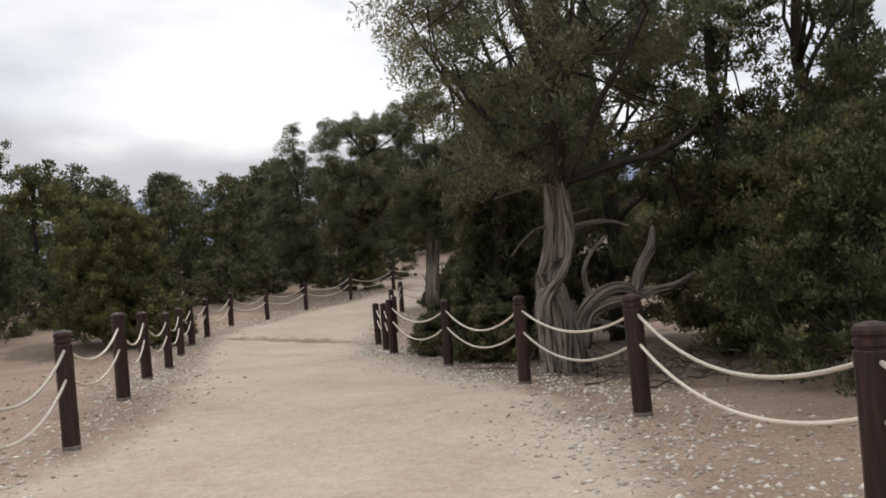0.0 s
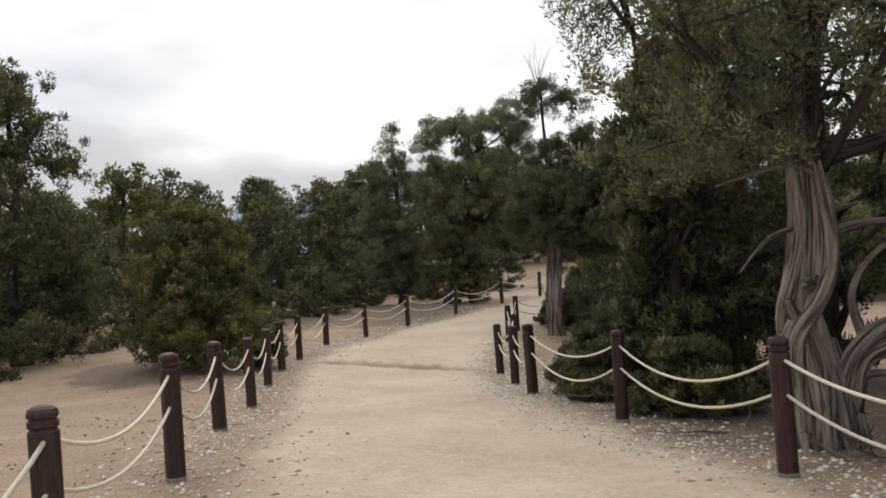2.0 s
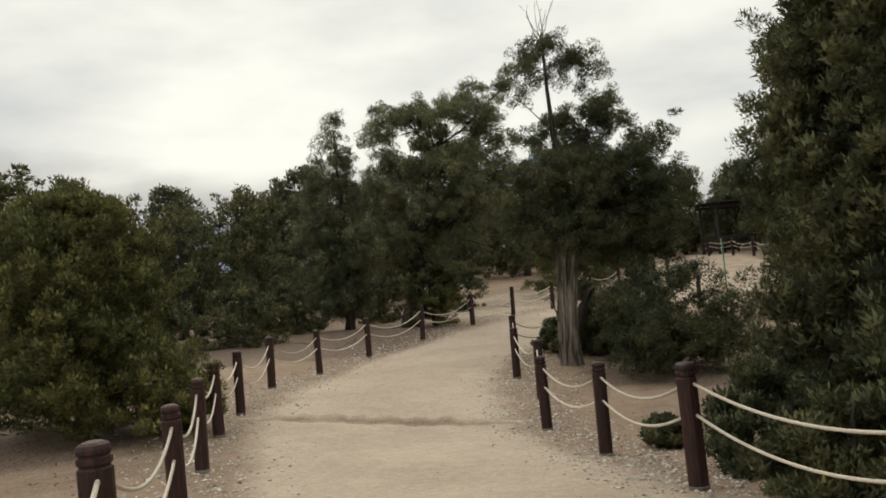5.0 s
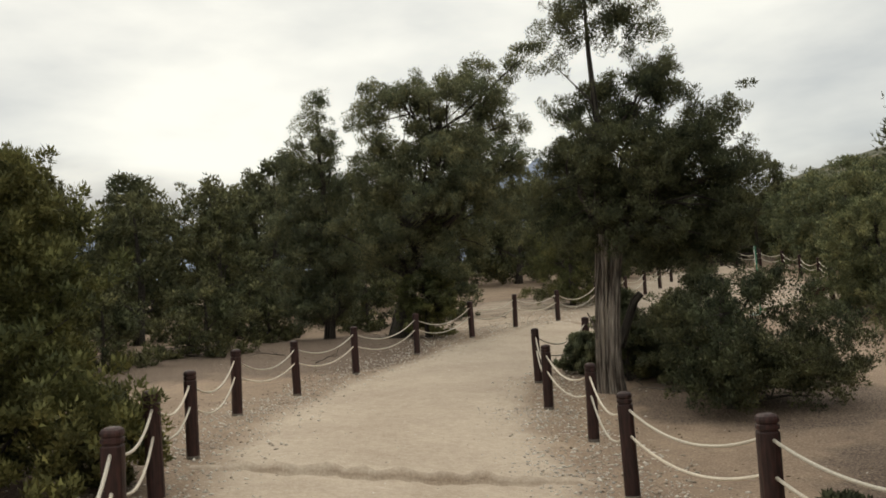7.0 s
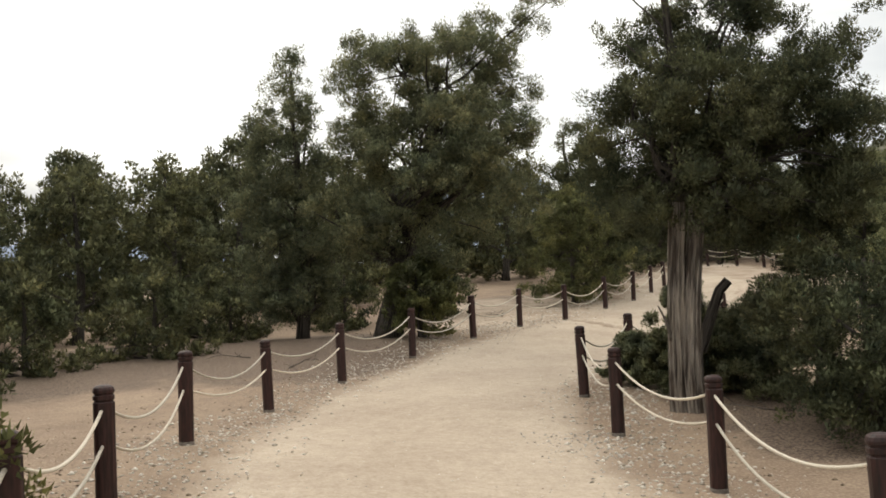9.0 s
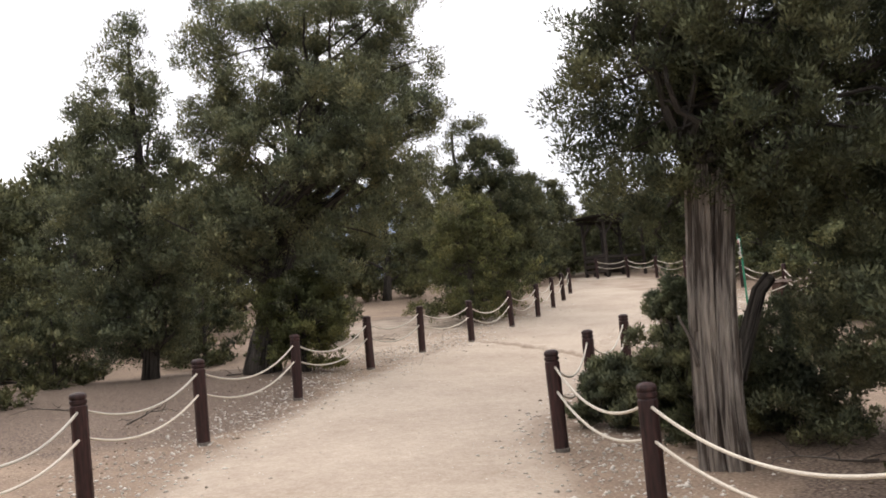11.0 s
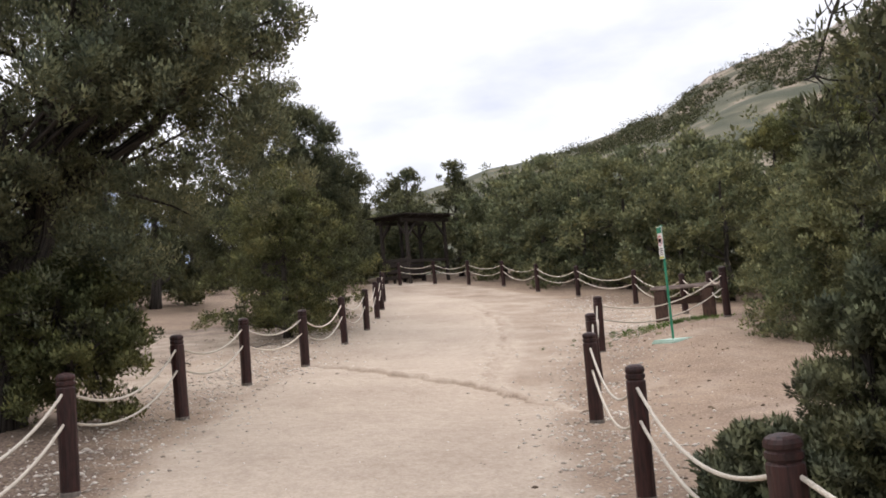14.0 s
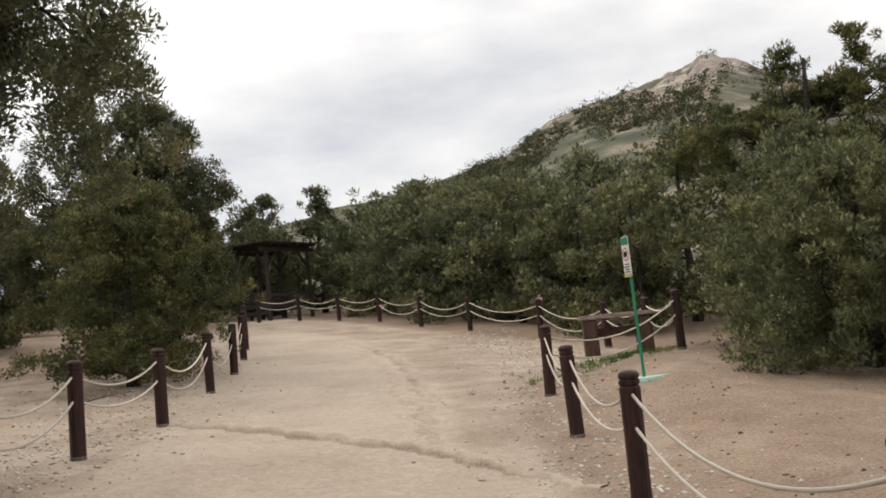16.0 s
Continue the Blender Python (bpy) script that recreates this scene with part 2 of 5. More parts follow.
class Tubes:
    """Collects tapered tubes with fluted sections into one mesh with UVs along the length."""
    def __init__(self):
        self.v, self.f, self.uv = [], [], []

    def add(self, pts, radii, sides=8, flute=0.0, lobes=5, twist=0.0, seed=0):
        pts = [Vector(p) for p in pts]
        start = len(self.v)
        ref = Vector((1, 0, 0))
        run = 0.0
        for i, p in enumerate(pts):
            d = (pts[min(i + 1, len(pts) - 1)] - pts[max(i - 1, 0)]).normalized()
            ref = (ref - d * ref.dot(d))
            if ref.length < 1e-3:
                ref = d.orthogonal()
            ref.normalize()
            sd = d.cross(ref)
            if i:
                run += (p - pts[i - 1]).length
            for k in range(sides):
                a = 2 * math.pi * k / sides
                r = radii[i] * (1 + flute * math.sin(lobes * a + twist * run + seed) + 0.6 * flute * math.sin((lobes + 3) * a + 1.7 * twist * run + 2 * seed))
                self.v.append(p + ref * (r * math.cos(a)) + sd * (r * math.sin(a)))
                self.uv.append((k / sides * radii[0] * 6.3, run))
        n = len(pts)
        for i in range(n - 1):
            for k in range(sides):
                k2 = (k + 1) % sides
                a = start + i * sides
                self.f.append((a + k, a + k2, a + sides + k2, a + sides + k))
        self.f.append(tuple(start + (n - 1) * sides + k for k in range(sides)))
        self.f.append(tuple(start + k for k in reversed(range(sides))))

    def mesh(self, name, mat):
        me = mesh_of(name, self.v, self.f, mat, True)
        uv = me.uv_layers.new(name="UVMap")
        idx = np.empty(len(me.loops), dtype=np.int32)
        me.loops.foreach_get("vertex_index", idx)
        uv.data.foreach_set("uv", np.array(self.uv, dtype=np.float32)[idx].ravel())
        return me


def bend(a, b, n, wob, rng):
    """Points from a to b that wander a little."""
    a, b = Vector(a), Vector(b)
    out = []
    off = Vector((0, 0, 0))
    for i in range(n + 1):
        f = i / n
        if 0 < i < n:
            off += Vector((rng.uniform(-1, 1), rng.uniform(-1, 1), rng.uniform(-0.6, 0.8))) * wob
        out.append(a.lerp(b, f) + off * math.sin(math.pi * f) ** 0.5 if 0 < i < n else a.lerp(b, f))
    return out


def spray_mesh(name, centres, radii, per, size, mat, seed, up=0.9, flat=0.85, slim=0.16):
    """A crown of fine pointed sprays gathered in clumps."""
    g = np.random.default_rng(seed)
    c = np.repeat(np.asarray(centres, float), per, axis=0)
    r = np.repeat(np.asarray(radii, float), per)
    n = len(c)
    d = g.normal(size=(n, 3))
    d /= np.linalg.norm(d, axis=1)[:, None]
    p = c + d * (r * g.uniform(0.05, 1.0, n) ** 0.5)[:, None] * np.array([1, 1, flat])
    way = d + np.array([0, 0, up]) + g.normal(size=(n, 3)) * 0.5
    way /= np.linalg.norm(way, axis=1)[:, None]
    side = np.cross(way, g.normal(size=(n, 3)))
    side /= np.linalg.norm(side, axis=1)[:, None] + 1e-9
    ln = size * 0.92 * g.uniform(0.5, 1.5, n)
    half = side * (ln * slim * 0.82 * g.uniform(0.7, 1.3, n))[:, None]
    half *= np.where((np.cross(half, way) * d).sum(1) < 0, -1.0, 1.0)[:, None]
    nrm = d + g.normal(size=(n, 3)) * 0.15
    nrm /= np.linalg.norm(nrm, axis=1)[:, None]
    v = np.stack([p - half, p + half, p + way * ln[:, None]], axis=1).reshape(-1, 3)
    me = bpy.data.meshes.new(name)
    me.vertices.add(3 * n)
    me.vertices.foreach_set("co", v.astype(np.float32).ravel())
    me.loops.add(3 * n)
    me.loops.foreach_set("vertex_index", np.arange(3 * n, dtype=np.int32))
    me.polygons.add(n)
    me.polygons.foreach_set("loop_start", np.arange(0, 3 * n, 3, dtype=np.int32))
    me.materials.append(mat)
    me.update(calc_edges=True)
    a = me.attributes.new("custom_normal", "FLOAT_VECTOR", "POINT")
    a.data.foreach_set("vector", np.repeat(nrm, 3, axis=0).astype(np.float32).ravel())
    return me


# ---- lie of the land ----
MID_Y = [-40, 0, 8, 14, 19.5, 24, 28, 32, 36, 40, 45, 50, 60, 90]
MID_X = [3.0, 1.0, 0.2, -2.0, -3.8, -4.3, -4.1, -2.5, -0.4, 2.3, 5.0, 6.8, 9.0, 10.0]
LOW_Y = [-60, 5, 9, 13, 17, 20, 24, 28, 32, 36, 40, 45, 50, 57, 70, 200]
LOW_Z = [0.5, 0.38, 0.38, 0.25, 0.13, 0.13, 0.26, 0.40, 0.58, 0.80, 1.0, 1.40, 1.88, 2.60, 3.5, 8.0]
HALF_Y = [-40, 5, 14, 20, 28, 36, 42, 50, 60]
HALF_W = [2.3, 2.3, 2.0, 2.1, 2.0, 2.7, 3.6, 3.4, 1.5]


def smooth_interp(v, xs, ys):
    return (np.interp(v - 1.2, xs, ys) + 2 * np.interp(v, xs, ys) + np.interp(v + 1.2, xs, ys)) / 4


HILL_AZ = [-60, 0, 12, 20, 24.3, 30, 33.4, 37, 39.5, 41, 42.3, 44, 46.5, 48.5, 51, 53, 54.5, 57, 61, 66, 90, 130, 180]
HILL_EL = [0.5, 1.0, 3.0, 5.6, 6.9, 8.2, 9.2, 10.2, 10.8, 11.9, 12.5, 13.1, 13.6, 13.9, 14.6, 15.2, 14.5, 13.1, 11.0, 8.5, 6, 4, 0.5]


def lie(x, y):
    """Height of the ground."""
    x, y = np.asarray(x, float), np.asarray(y, float)
    off = x - smooth_interp(y, MID_Y, MID_X)
    fall_r = smooth_interp(y, [6, 10, 15, 17.5, 20, 23, 25, 27, 30, 33, 35, 37.5, 50], [0, 0.03, 0.0, 0.05, 0.09, 0.07, 0.06, 0.03, 0.025, 0.04, 0.06, 0.01, 0])
    fall_l = smooth_interp(y, [6, 12, 17, 20, 24, 27, 30, 33, 36, 39, 45], [0.025, 0.03, 0.035, 0.08, 0.06, 0.01, 0.03, 0.04, 0.055, 0.02, 0.03])
    z = smooth_interp(y, LOW_Y, LOW_Z) - np.where(off > 0, fall_r * np.clip(off, 0, 3.5), fall_l * np.clip(off, -4, 0))
    z = z + np.clip(0.2 * (off - 3.2), 0, 0.4) * np.exp(-((y - 36.5) / 3.2) ** 2)
    z = z + 0.03 * np.sin(0.9 * x + 0.4 * y) * np.sin(0.7 * y - 0.3 * x) + 0.35 * np.clip((np.abs(off) - 9) / 20, 0, 1) * np.sin(0.11 * x + 1) * np.cos(0.09 * y)
    dx, dy = x + 4, y - 28
    dist, az = np.hypot(dx, dy), np.degrees(np.arctan2(dx, dy))
    el = 0.9 * np.interp(az, HILL_AZ, HILL_EL)
    s = np.clip((dist - 65) / 255, 0, 1)
    fall = 1 - 0.6 * np.clip((dist - 320) / 500, 0, 1)
    rise = np.tan(np.radians(np.maximum(el, 0))) * 320 * s ** 1.25 * fall
    rough = s * (3.0 * np.sin(0.031 * x + 0.012 * y) * np.sin(0.027 * y - 0.01 * x) + 1.0 * np.sin(0.09 * x + 0.05 * y) * np.cos(0.08 * y - 0.03 * x + 1))
    return z + rise + rough * fall


def low(x, y):
    return float(lie(x, y))


GULLY_X, GULLY_Y = [0.2, 0.5, 2.8, 5.1, 6.9, 6.6], [34.0, 35.6, 39.4, 43.9, 49.8, 53.8]


def build_ground():
    n = 320
    u = np.linspace(-1, 1, n)
    k = 6.0
    gx = -1 + 8 * np.sinh(k * u)
    gy = 26 + 8 * np.sinh(k * u)
    X, Y = np.meshgrid(gx, gy, indexing="ij")
    Z = lie(X, Y)
    off = np.abs(X - smooth_interp(Y, MID_Y, MID_X))
    half = np.interp(Y, HALF_Y, HALF_W)
    trail = np.clip((half - off) / 1.3 + 0.25, 0, 1) * (Y < 62)
    plain = np.clip(1.5 - np.hypot((X - 6.2) / 3.2, (Y - 47.5) / 7.5), 0, 0.8)
    apron = np.clip(1.6 - np.hypot((X - 5.0) / 3.4, (Y - 35.5) / 5.0), 0, 0.28)
    shoulder = np.clip(1.5 - np.hypot((X + 1.6) / 3.0, (Y - 41.5) / 5.5), 0, 0.5)
    trail = np.maximum.reduce([trail, plain, apron, shoulder])
    wash = np.interp(Y, GULLY_Y, GULLY_X)
    trail = np.where((Y > 34.5) & (Y < 58), np.minimum(trail, 1 - 0.52 * np.clip((X - wash) / 0.5, 0, 1)), trail)
    dist = np.hypot(X + 4, Y - 28)
    scrub = np.clip((dist - 38) / 25, 0, 1)
    v = np.stack([X, Y, Z], -1).reshape(-1, 3)
    i = np.arange(n * n).reshape(n, n)
    f = np.stack([i[:-1, :-1], i[1:, :-1], i[1:, 1:], i[:-1, 1:]], -1).reshape(-1, 4)
    me = bpy.data.meshes.new("ground")
    me.vertices.add(len(v))
    me.vertices.foreach_set("co", v.astype(np.float32).ravel())
    me.loops.add(f.size)
    me.loops.foreach_set("vertex_index", f.astype(np.int32).ravel())
    me.polygons.add(len(f))
    me.polygons.foreach_set("loop_start", np.arange(0, f.size, 4, dtype=np.int32))
    me.polygons.foreach_set("use_smooth", np.ones(len(f), dtype=bool))
    me.update(calc_edges=True)
    duff = np.zeros_like(X)
    for cx, cy, rx, ry in ((-7.6, 33.6, 3.0, 4.2), (-11.5, 33.0, 3.5, 4.0), (-8.4, 19.6, 2.0, 2.2), (3.6, 13.5, 2.6, 4.5), (1.2, 25.2, 1.8, 2.4), (2.6, 19.6, 2.2, 2.4), (-1.6, 45.0, 2.4, 3.0), (9.0, 34.4, 2.6, 4.0)):
        duff = np.maximum(duff, np.clip(1.6 - 1.1 * np.hypot((X - cx) / rx, (Y - cy) / ry), 0, 0.75))
    for name, val in (("trail", trail), ("scrub", scrub), ("duff", duff)):
        a = me.attributes.new(name, "FLOAT", "POINT")
        a.data.foreach_set("value", val.astype(np.float32).ravel())
    me.materials.append(GROUND)
    return tagged(new("ground", me), "pale sandy dirt trail between reddish stony verges", "ground", kind="structure")


build_ground()


def make_hill():
    m, n, l, b = material("hillside", 0.95)
    co = n.new("ShaderNodeTexCoord").outputs["Object"]
    at = n.new("ShaderNodeAttribute")
    at.attribute_name = "rocky"
    grain = noise_node(n, l, co, 0.22, 10)
    crack = noise_node(n, l, co, 0.16, 8, (1, 1, 3))
    patch = noise_node(n, l, co, 0.045, 7)
    soil = ramp(n, l, grain, (0.38, (0.14, 0.115, 0.085)), (0.62, (0.31, 0.255, 0.19)))
    green = ramp(n, l, grain, (0.38, (0.075, 0.066, 0.048)), (0.62, (0.20, 0.168, 0.122)))
    c = mix(n, l, ramp(n, l, patch, (0.40, (1, 1, 1)), (0.52, (0, 0, 0))), soil, green)
    # bare rock, its colour greyed a little to carry aerial haze
    rock = mix(n, l, 1.0, ramp(n, l, crack, (0.34, (0.15, 0.13, 0.115)), (0.5, (0.28, 0.24, 0.20)), (0.66, (0.38, 0.33, 0.275))), ramp(n, l, grain, (0.35, (0.75, 0.75, 0.77)), (0.65, (1.15, 1.12, 1.08))), "MULTIPLY")
    add = n.new("ShaderNodeMath")
    add.operation = "MULTIPLY_ADD"
    l.new(patch, add.inputs[0])
    add.inputs[1].default_value = 0.8
    l.new(at.outputs["Fac"], add.inputs[2])
    c = mix(n, l, ramp(n, l, add.outputs[0], (0.78, (0, 0, 0)), (0.95, (1, 1, 1))), c, rock)
    l.new(c, b.inputs["Base Color"])
    bump(n, l, b, crack, 0.9, 1.5)
    return m


def hill_height(x, y):
    """The hillside's surface: slopes, spurs and craggy outcrops."""
    x, y = np.asarray(x, float), np.asarray(y, float)
    dx, dy = x + 4, y - 28
    dist, az = np.hypot(dx, dy), np.degrees(np.arctan2(dx, dy))
    el = np.interp(az, HILL_AZ, HILL_EL)
    s = np.clip((dist - 65) / 255, 0, 1)
    top = np.tan(np.radians(np.maximum(el, 0))) * 320 * s ** 1.25
    spur = s * (1 - s) * (7 * np.sin(az * 0.5 + 3 * s) + 4 * np.sin(az * 1.15 - 4 * s + 1))
    crag = np.clip((s - 0.5) * 2, 0, 1) * rocky(az, s) * (1.6 * np.abs(np.sin(az * 1.3 + 9 * s)) + 0.9 * np.abs(np.sin(az * 2.9 - 23 * s + 1)) + 0.4 * np.sin(az * 6.3 + 31 * s) - 1.2)
    return top + spur + crag


def rocky(az, s):
    """How much bare rock shows: the peak and the knobs along the crest."""
    peak = np.exp(-((az - 52.5) / 3.6) ** 2 - ((s - 1) / 0.22) ** 2)
    knob = 0.9 * np.exp(-((az - 42.3) / 0.9) ** 2 - ((s - 1) / 0.1) ** 2) + 0.55 * np.exp(-((az - 46.5) / 1.6) ** 2 - ((s - 1) / 0.12) ** 2)
    return np.clip(peak + knob, 0, 1)


def build_hillside():
    cols, lines = 420, 60
    az = np.linspace(8, 84, cols)
    s = np.linspace(0.22, 1.12, lines)
    A, S = np.meshgrid(az, s, indexing="ij")
    d = 65 + 255 * S
    X, Y = -4 + d * np.sin(np.radians(A)), 28 + d * np.cos(np.radians(A))
    Z = hill_height(X, Y) - np.where(S > 1, (S - 1) * 160, 0) + 1.2
    v = np.stack([X, Y, Z], -1).reshape(-1, 3)
    i = np.arange(cols * lines).reshape(cols, lines)
    f = np.stack([i[:-1, :-1], i[:-1, 1:], i[1:, 1:], i[1:, :-1]], -1).reshape(-1, 4)
    me = mesh_of("backdrop_hill", v.tolist(), f.tolist(), make_hill(), False)
    a = me.attributes.new("rocky", "FLOAT", "POINT")
    a.data.foreach_set("value", rocky(A, S).astype(np.float32).ravel())
    tagged(place("backdrop_hill", me), "hillside of dark scrub and tan soil under a rocky peak", "hill", kind="structure")


build_hillside()


def build_mountain(name, az0, az1, peak_az, el, dist, label):
    """A far ridge, in one mesh from foot to crest."""
    cols, rows_ = 60, 8
    v, f = [], []
    for i in range(cols + 1):
        az = az0 + (az1 - az0) * i / cols
        w = max(0.0, 1 - abs(az - peak_az) / (peak_az - az0 if az < peak_az else az1 - peak_az))
        w = w * w * (3 - 2 * w)
        top = math.tan(radians(el)) * dist * w * (1 + 0.03 * math.sin(az * 0.9) + 0.012 * math.sin(az * 2.3))
        for j in range(rows_ + 1):
            s = j / rows_
            d = dist * (0.75 + 0.25 * s)
            v.append((-3 + d * math.sin(radians(az)), 10 + d * math.cos(radians(az)), top * s ** 1.2 * (1 + 0.04 * math.sin(az * 3 + 5 * s)) - 5))
    for i in range(cols):
        for j in range(rows_):
            a = i * (rows_ + 1) + j
            f.append((a, a + rows_ + 1, a + rows_ + 2, a + 1))
    tagged(place(name, mesh_of(name, v, f, HAZE_BLUE, True)), label, "mountain", kind="structure")


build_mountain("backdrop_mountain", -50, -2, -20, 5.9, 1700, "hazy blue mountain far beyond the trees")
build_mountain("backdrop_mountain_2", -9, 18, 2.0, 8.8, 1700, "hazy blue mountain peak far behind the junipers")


# ---- rope fence ----
POST_H, POST_R = 0.98, 0.072


def lathe_bm(profile, sides=16, square=0.0):
    bm = bmesh.new()
    rings = []
    for r, z in profile:
        ring = []
        for k in range(sides):
            a = 2 * math.pi * (k + 0.5) / sides
            q = 1 / max(abs(math.cos(a)), abs(math.sin(a)))
            rr = r * (1 + square * (min(q, 1.28) - 1))
            ring.append(bm.verts.new((rr * math.cos(a), rr * math.sin(a), z)))
        rings.append(ring)
    for a, b in zip(rings, rings[1:]):
        for k in range(sides):
            bm.faces.new((a[k], a[(k + 1) % sides], b[(k + 1) % sides], b[k]))
    bm.faces.new(rings[-1])
    bm.faces.new(list(reversed(rings[0])))
    return bm


def build_post():
    post = new("fence_post")
    r = POST_R
    part("shaft", lathe_bm([(r, -0.25), (r, 0.02), (r * 0.98, 0.5), (r, 0.862), (r * 0.94, 0.868), (r * 0.86, 0.872)], 16, 0.5), POST_WOOD, post)
    part("cap", lathe_bm([(r * 0.86, 0.870), (r * 0.86, 0.880), (r * 1.0, 0.886), (r * 1.0, 0.912), (r * 0.88, 0.918), (r * 0.88, 0.926), (r * 1.0, 0.932), (r * 1.0, 0.950), (r * 0.9, 0.968), (r * 0.66, 0.980), (r * 0.3, 0.986)], 16, 0.5), POST_WOOD, post)
    part("footing", lathe_bm([(r * 1.04, -0.25), (r * 1.04, 0.03), (r * 0.9, 0.045)], 16, 0.5), CONCRETE, post, "pale concrete foot")
    return tagged(post, "dark brown stained wooden post with grooved cap", "fence post", "posts of the rope fence")


LEFT_ROW = [(-1.0, 3.6), (-1.86, 6.33), (-2.64, 8.89), (-3.60, 11.62), (-4.35, 14.15), (-5.22, 16.8), (-5.85, 19.0), (-6.24, 21.0), (-6.72, 24.2), (-6.47, 26.95),
            (-5.79, 29.3), (-4.81, 32.3), (-3.57, 35.1), (-2.35, 37.48), (-0.97, 39.35), (0.58, 41.98), (1.92, 44.45), (3.0, 46.7), (4.05, 49.2), (5.0, 51.6)]
RIGHT_ROW = [(3.75, 0.3), (3.38, 3.2), (2.82, 6.6), (1.86, 9.20), (0.72, 12.28), (-0.49, 14.85), (-1.02, 17.2), (-1.60, 19.6), (-1.65, 22.55), (-2.08, 24.91),
             (-2.13, 27.27), (-1.0, 29.85), (0.47, 32.67), (2.2, 35.2), (3.79, 37.43), (7.0, 37.8), (8.2, 39.6), (9.1, 41.6), (10.12, 44.95), (10.38, 48.3), (10.6, 51.2), (10.75, 54.0), (10.3, 56.1), (9.65, 58.0), (8.6, 59.3)]


def build_rope(a, b, h, rng):
    pa, pb = Vector((a[0], a[1], low(*a) + h)), Vector((b[0], b[1], low(*b) + h))
    way = (pb - pa).normalized()
    pa, pb = pa + way * POST_R * 0.7, pb - way * POST_R * 0.7
    span = (pb - pa).length
    sag = span * rng.uniform(0.068, 0.095)
    pts = []
    for i in range(19):
        s = i / 18
        p = pa.lerp(pb, s)
        p.z -= 4 * sag * s * (1 - s)
        pts.append(p)
    t = Tubes()
    t.add(pts, [0.0125] * 19, 8)
    mid = pa.lerp(pb, 0.5)
    ob = place("rope", t.mesh("rope", ROPE))
    ob.data.transform(Matrix.Translation(-mid))
    ob.matrix_basis = Matrix.Translation(mid)
    tagged(ob, "sagging cream rope tied between dark wooden posts", "rope", "ropes of the fence")


def build_fence():
    rng = random.Random(4)
    first = build_post()
    k = 0
    for row in (LEFT_ROW, RIGHT_ROW):
        for i, (x, y) in enumerate(row):
            m = pose(x, y, low(x, y), rng.uniform(-1.2, 1.2), rng.uniform(-1.2, 1.2), rng.uniform(0, 90))
            if k == 0:
                first.matrix_basis = m
            else:
                copy_thing(first, m)
            k += 1
            if i:
                for h in (0.82, 0.58):
                    build_rope(row[i - 1], (x, y), h, rng)


build_fence()


# ---- trees ----
def profile(shape, u):
    """Half-width of a crown at the fraction u of its height."""
    if shape == "cone":
        return (1 - u) ** 0.8 * min(1, 0.6 + 3 * u) + 0.04
    if shape == "bush":
        return math.sqrt(max(0, 1 - (u * 1.0) ** 2.2)) * min(1.0, 0.8 + u)
    if shape == "tall":
        return (1 - u ** 1.8) ** 0.6 * min(1, 0.5 + 2.2 * u) * (1 - 0.25 * u) + 0.04
    if shape == "tiers":
        return 0.97 * min(1, 0.65 + 3 * u) if u < 0.46 else (0.28 + 0.42 * abs(math.sin(math.pi * (u * 3.6 + 0.1)))) * (1 if u < 0.9 else 0.7)
    return math.sin(math.pi * min(1, 0.12 + 0.86 * u)) ** 0.6


def crown_clumps(rng, h, r, base, shape, boughs, lean, hollow, gap, tuft, tuft_r, shift):
    """Clump centres and radii: boughs on the crown's outline, each of several tufts."""
    ph = [rng.uniform(0, 6.3) for _ in range(6)]
    cs, rs, heads = [], [], []
    guard = 0
    while len(heads) < boughs and guard < boughs * 30:
        guard += 1
        u = rng.random()
        if rng.random() > 0.25 + profile(shape, u):
            continue
        a = rng.uniform(0, 2 * math.pi)
        lob = 0.86 + (1 - 0.5 * u) * (0.20 * math.sin(2 * a + ph[0] + 4 * u) + 0.15 * math.sin(3 * a + ph[1] - 6 * u) + 0.12 * math.sin(9 * u + ph[2] + a))
        if math.sin(4 * a + ph[3] + 8 * u) * math.sin(10 * u + ph[4] + 2 * a) > 1 - gap:
            continue
        rad = min(r * 0.97, r * profile(shape, u) * lob * rng.uniform(hollow, 1.0) ** 0.7)
        z = base + (h - base) * u
        hd = Vector((shift[0] + lean[0] * u + rad * math.cos(a), shift[1] + lean[1] * u + rad * math.sin(a), z))
        heads.append(hd)
        out = Vector((math.cos(a), math.sin(a), 0.0))
        for _ in range(tuft):
            off = out * rng.uniform(-0.20, 0.15) * r + Vector((rng.gauss(0, 0.075), rng.gauss(0, 0.075), rng.gauss(0.0, 0.055))) * r
            q = hd + off
            q.z = max(q.z, base * 0.6 + 0.08)
            cs.append(tuple(q))
            rs.append(r * rng.uniform(*tuft_r) + 0.03)
    return cs, rs, heads


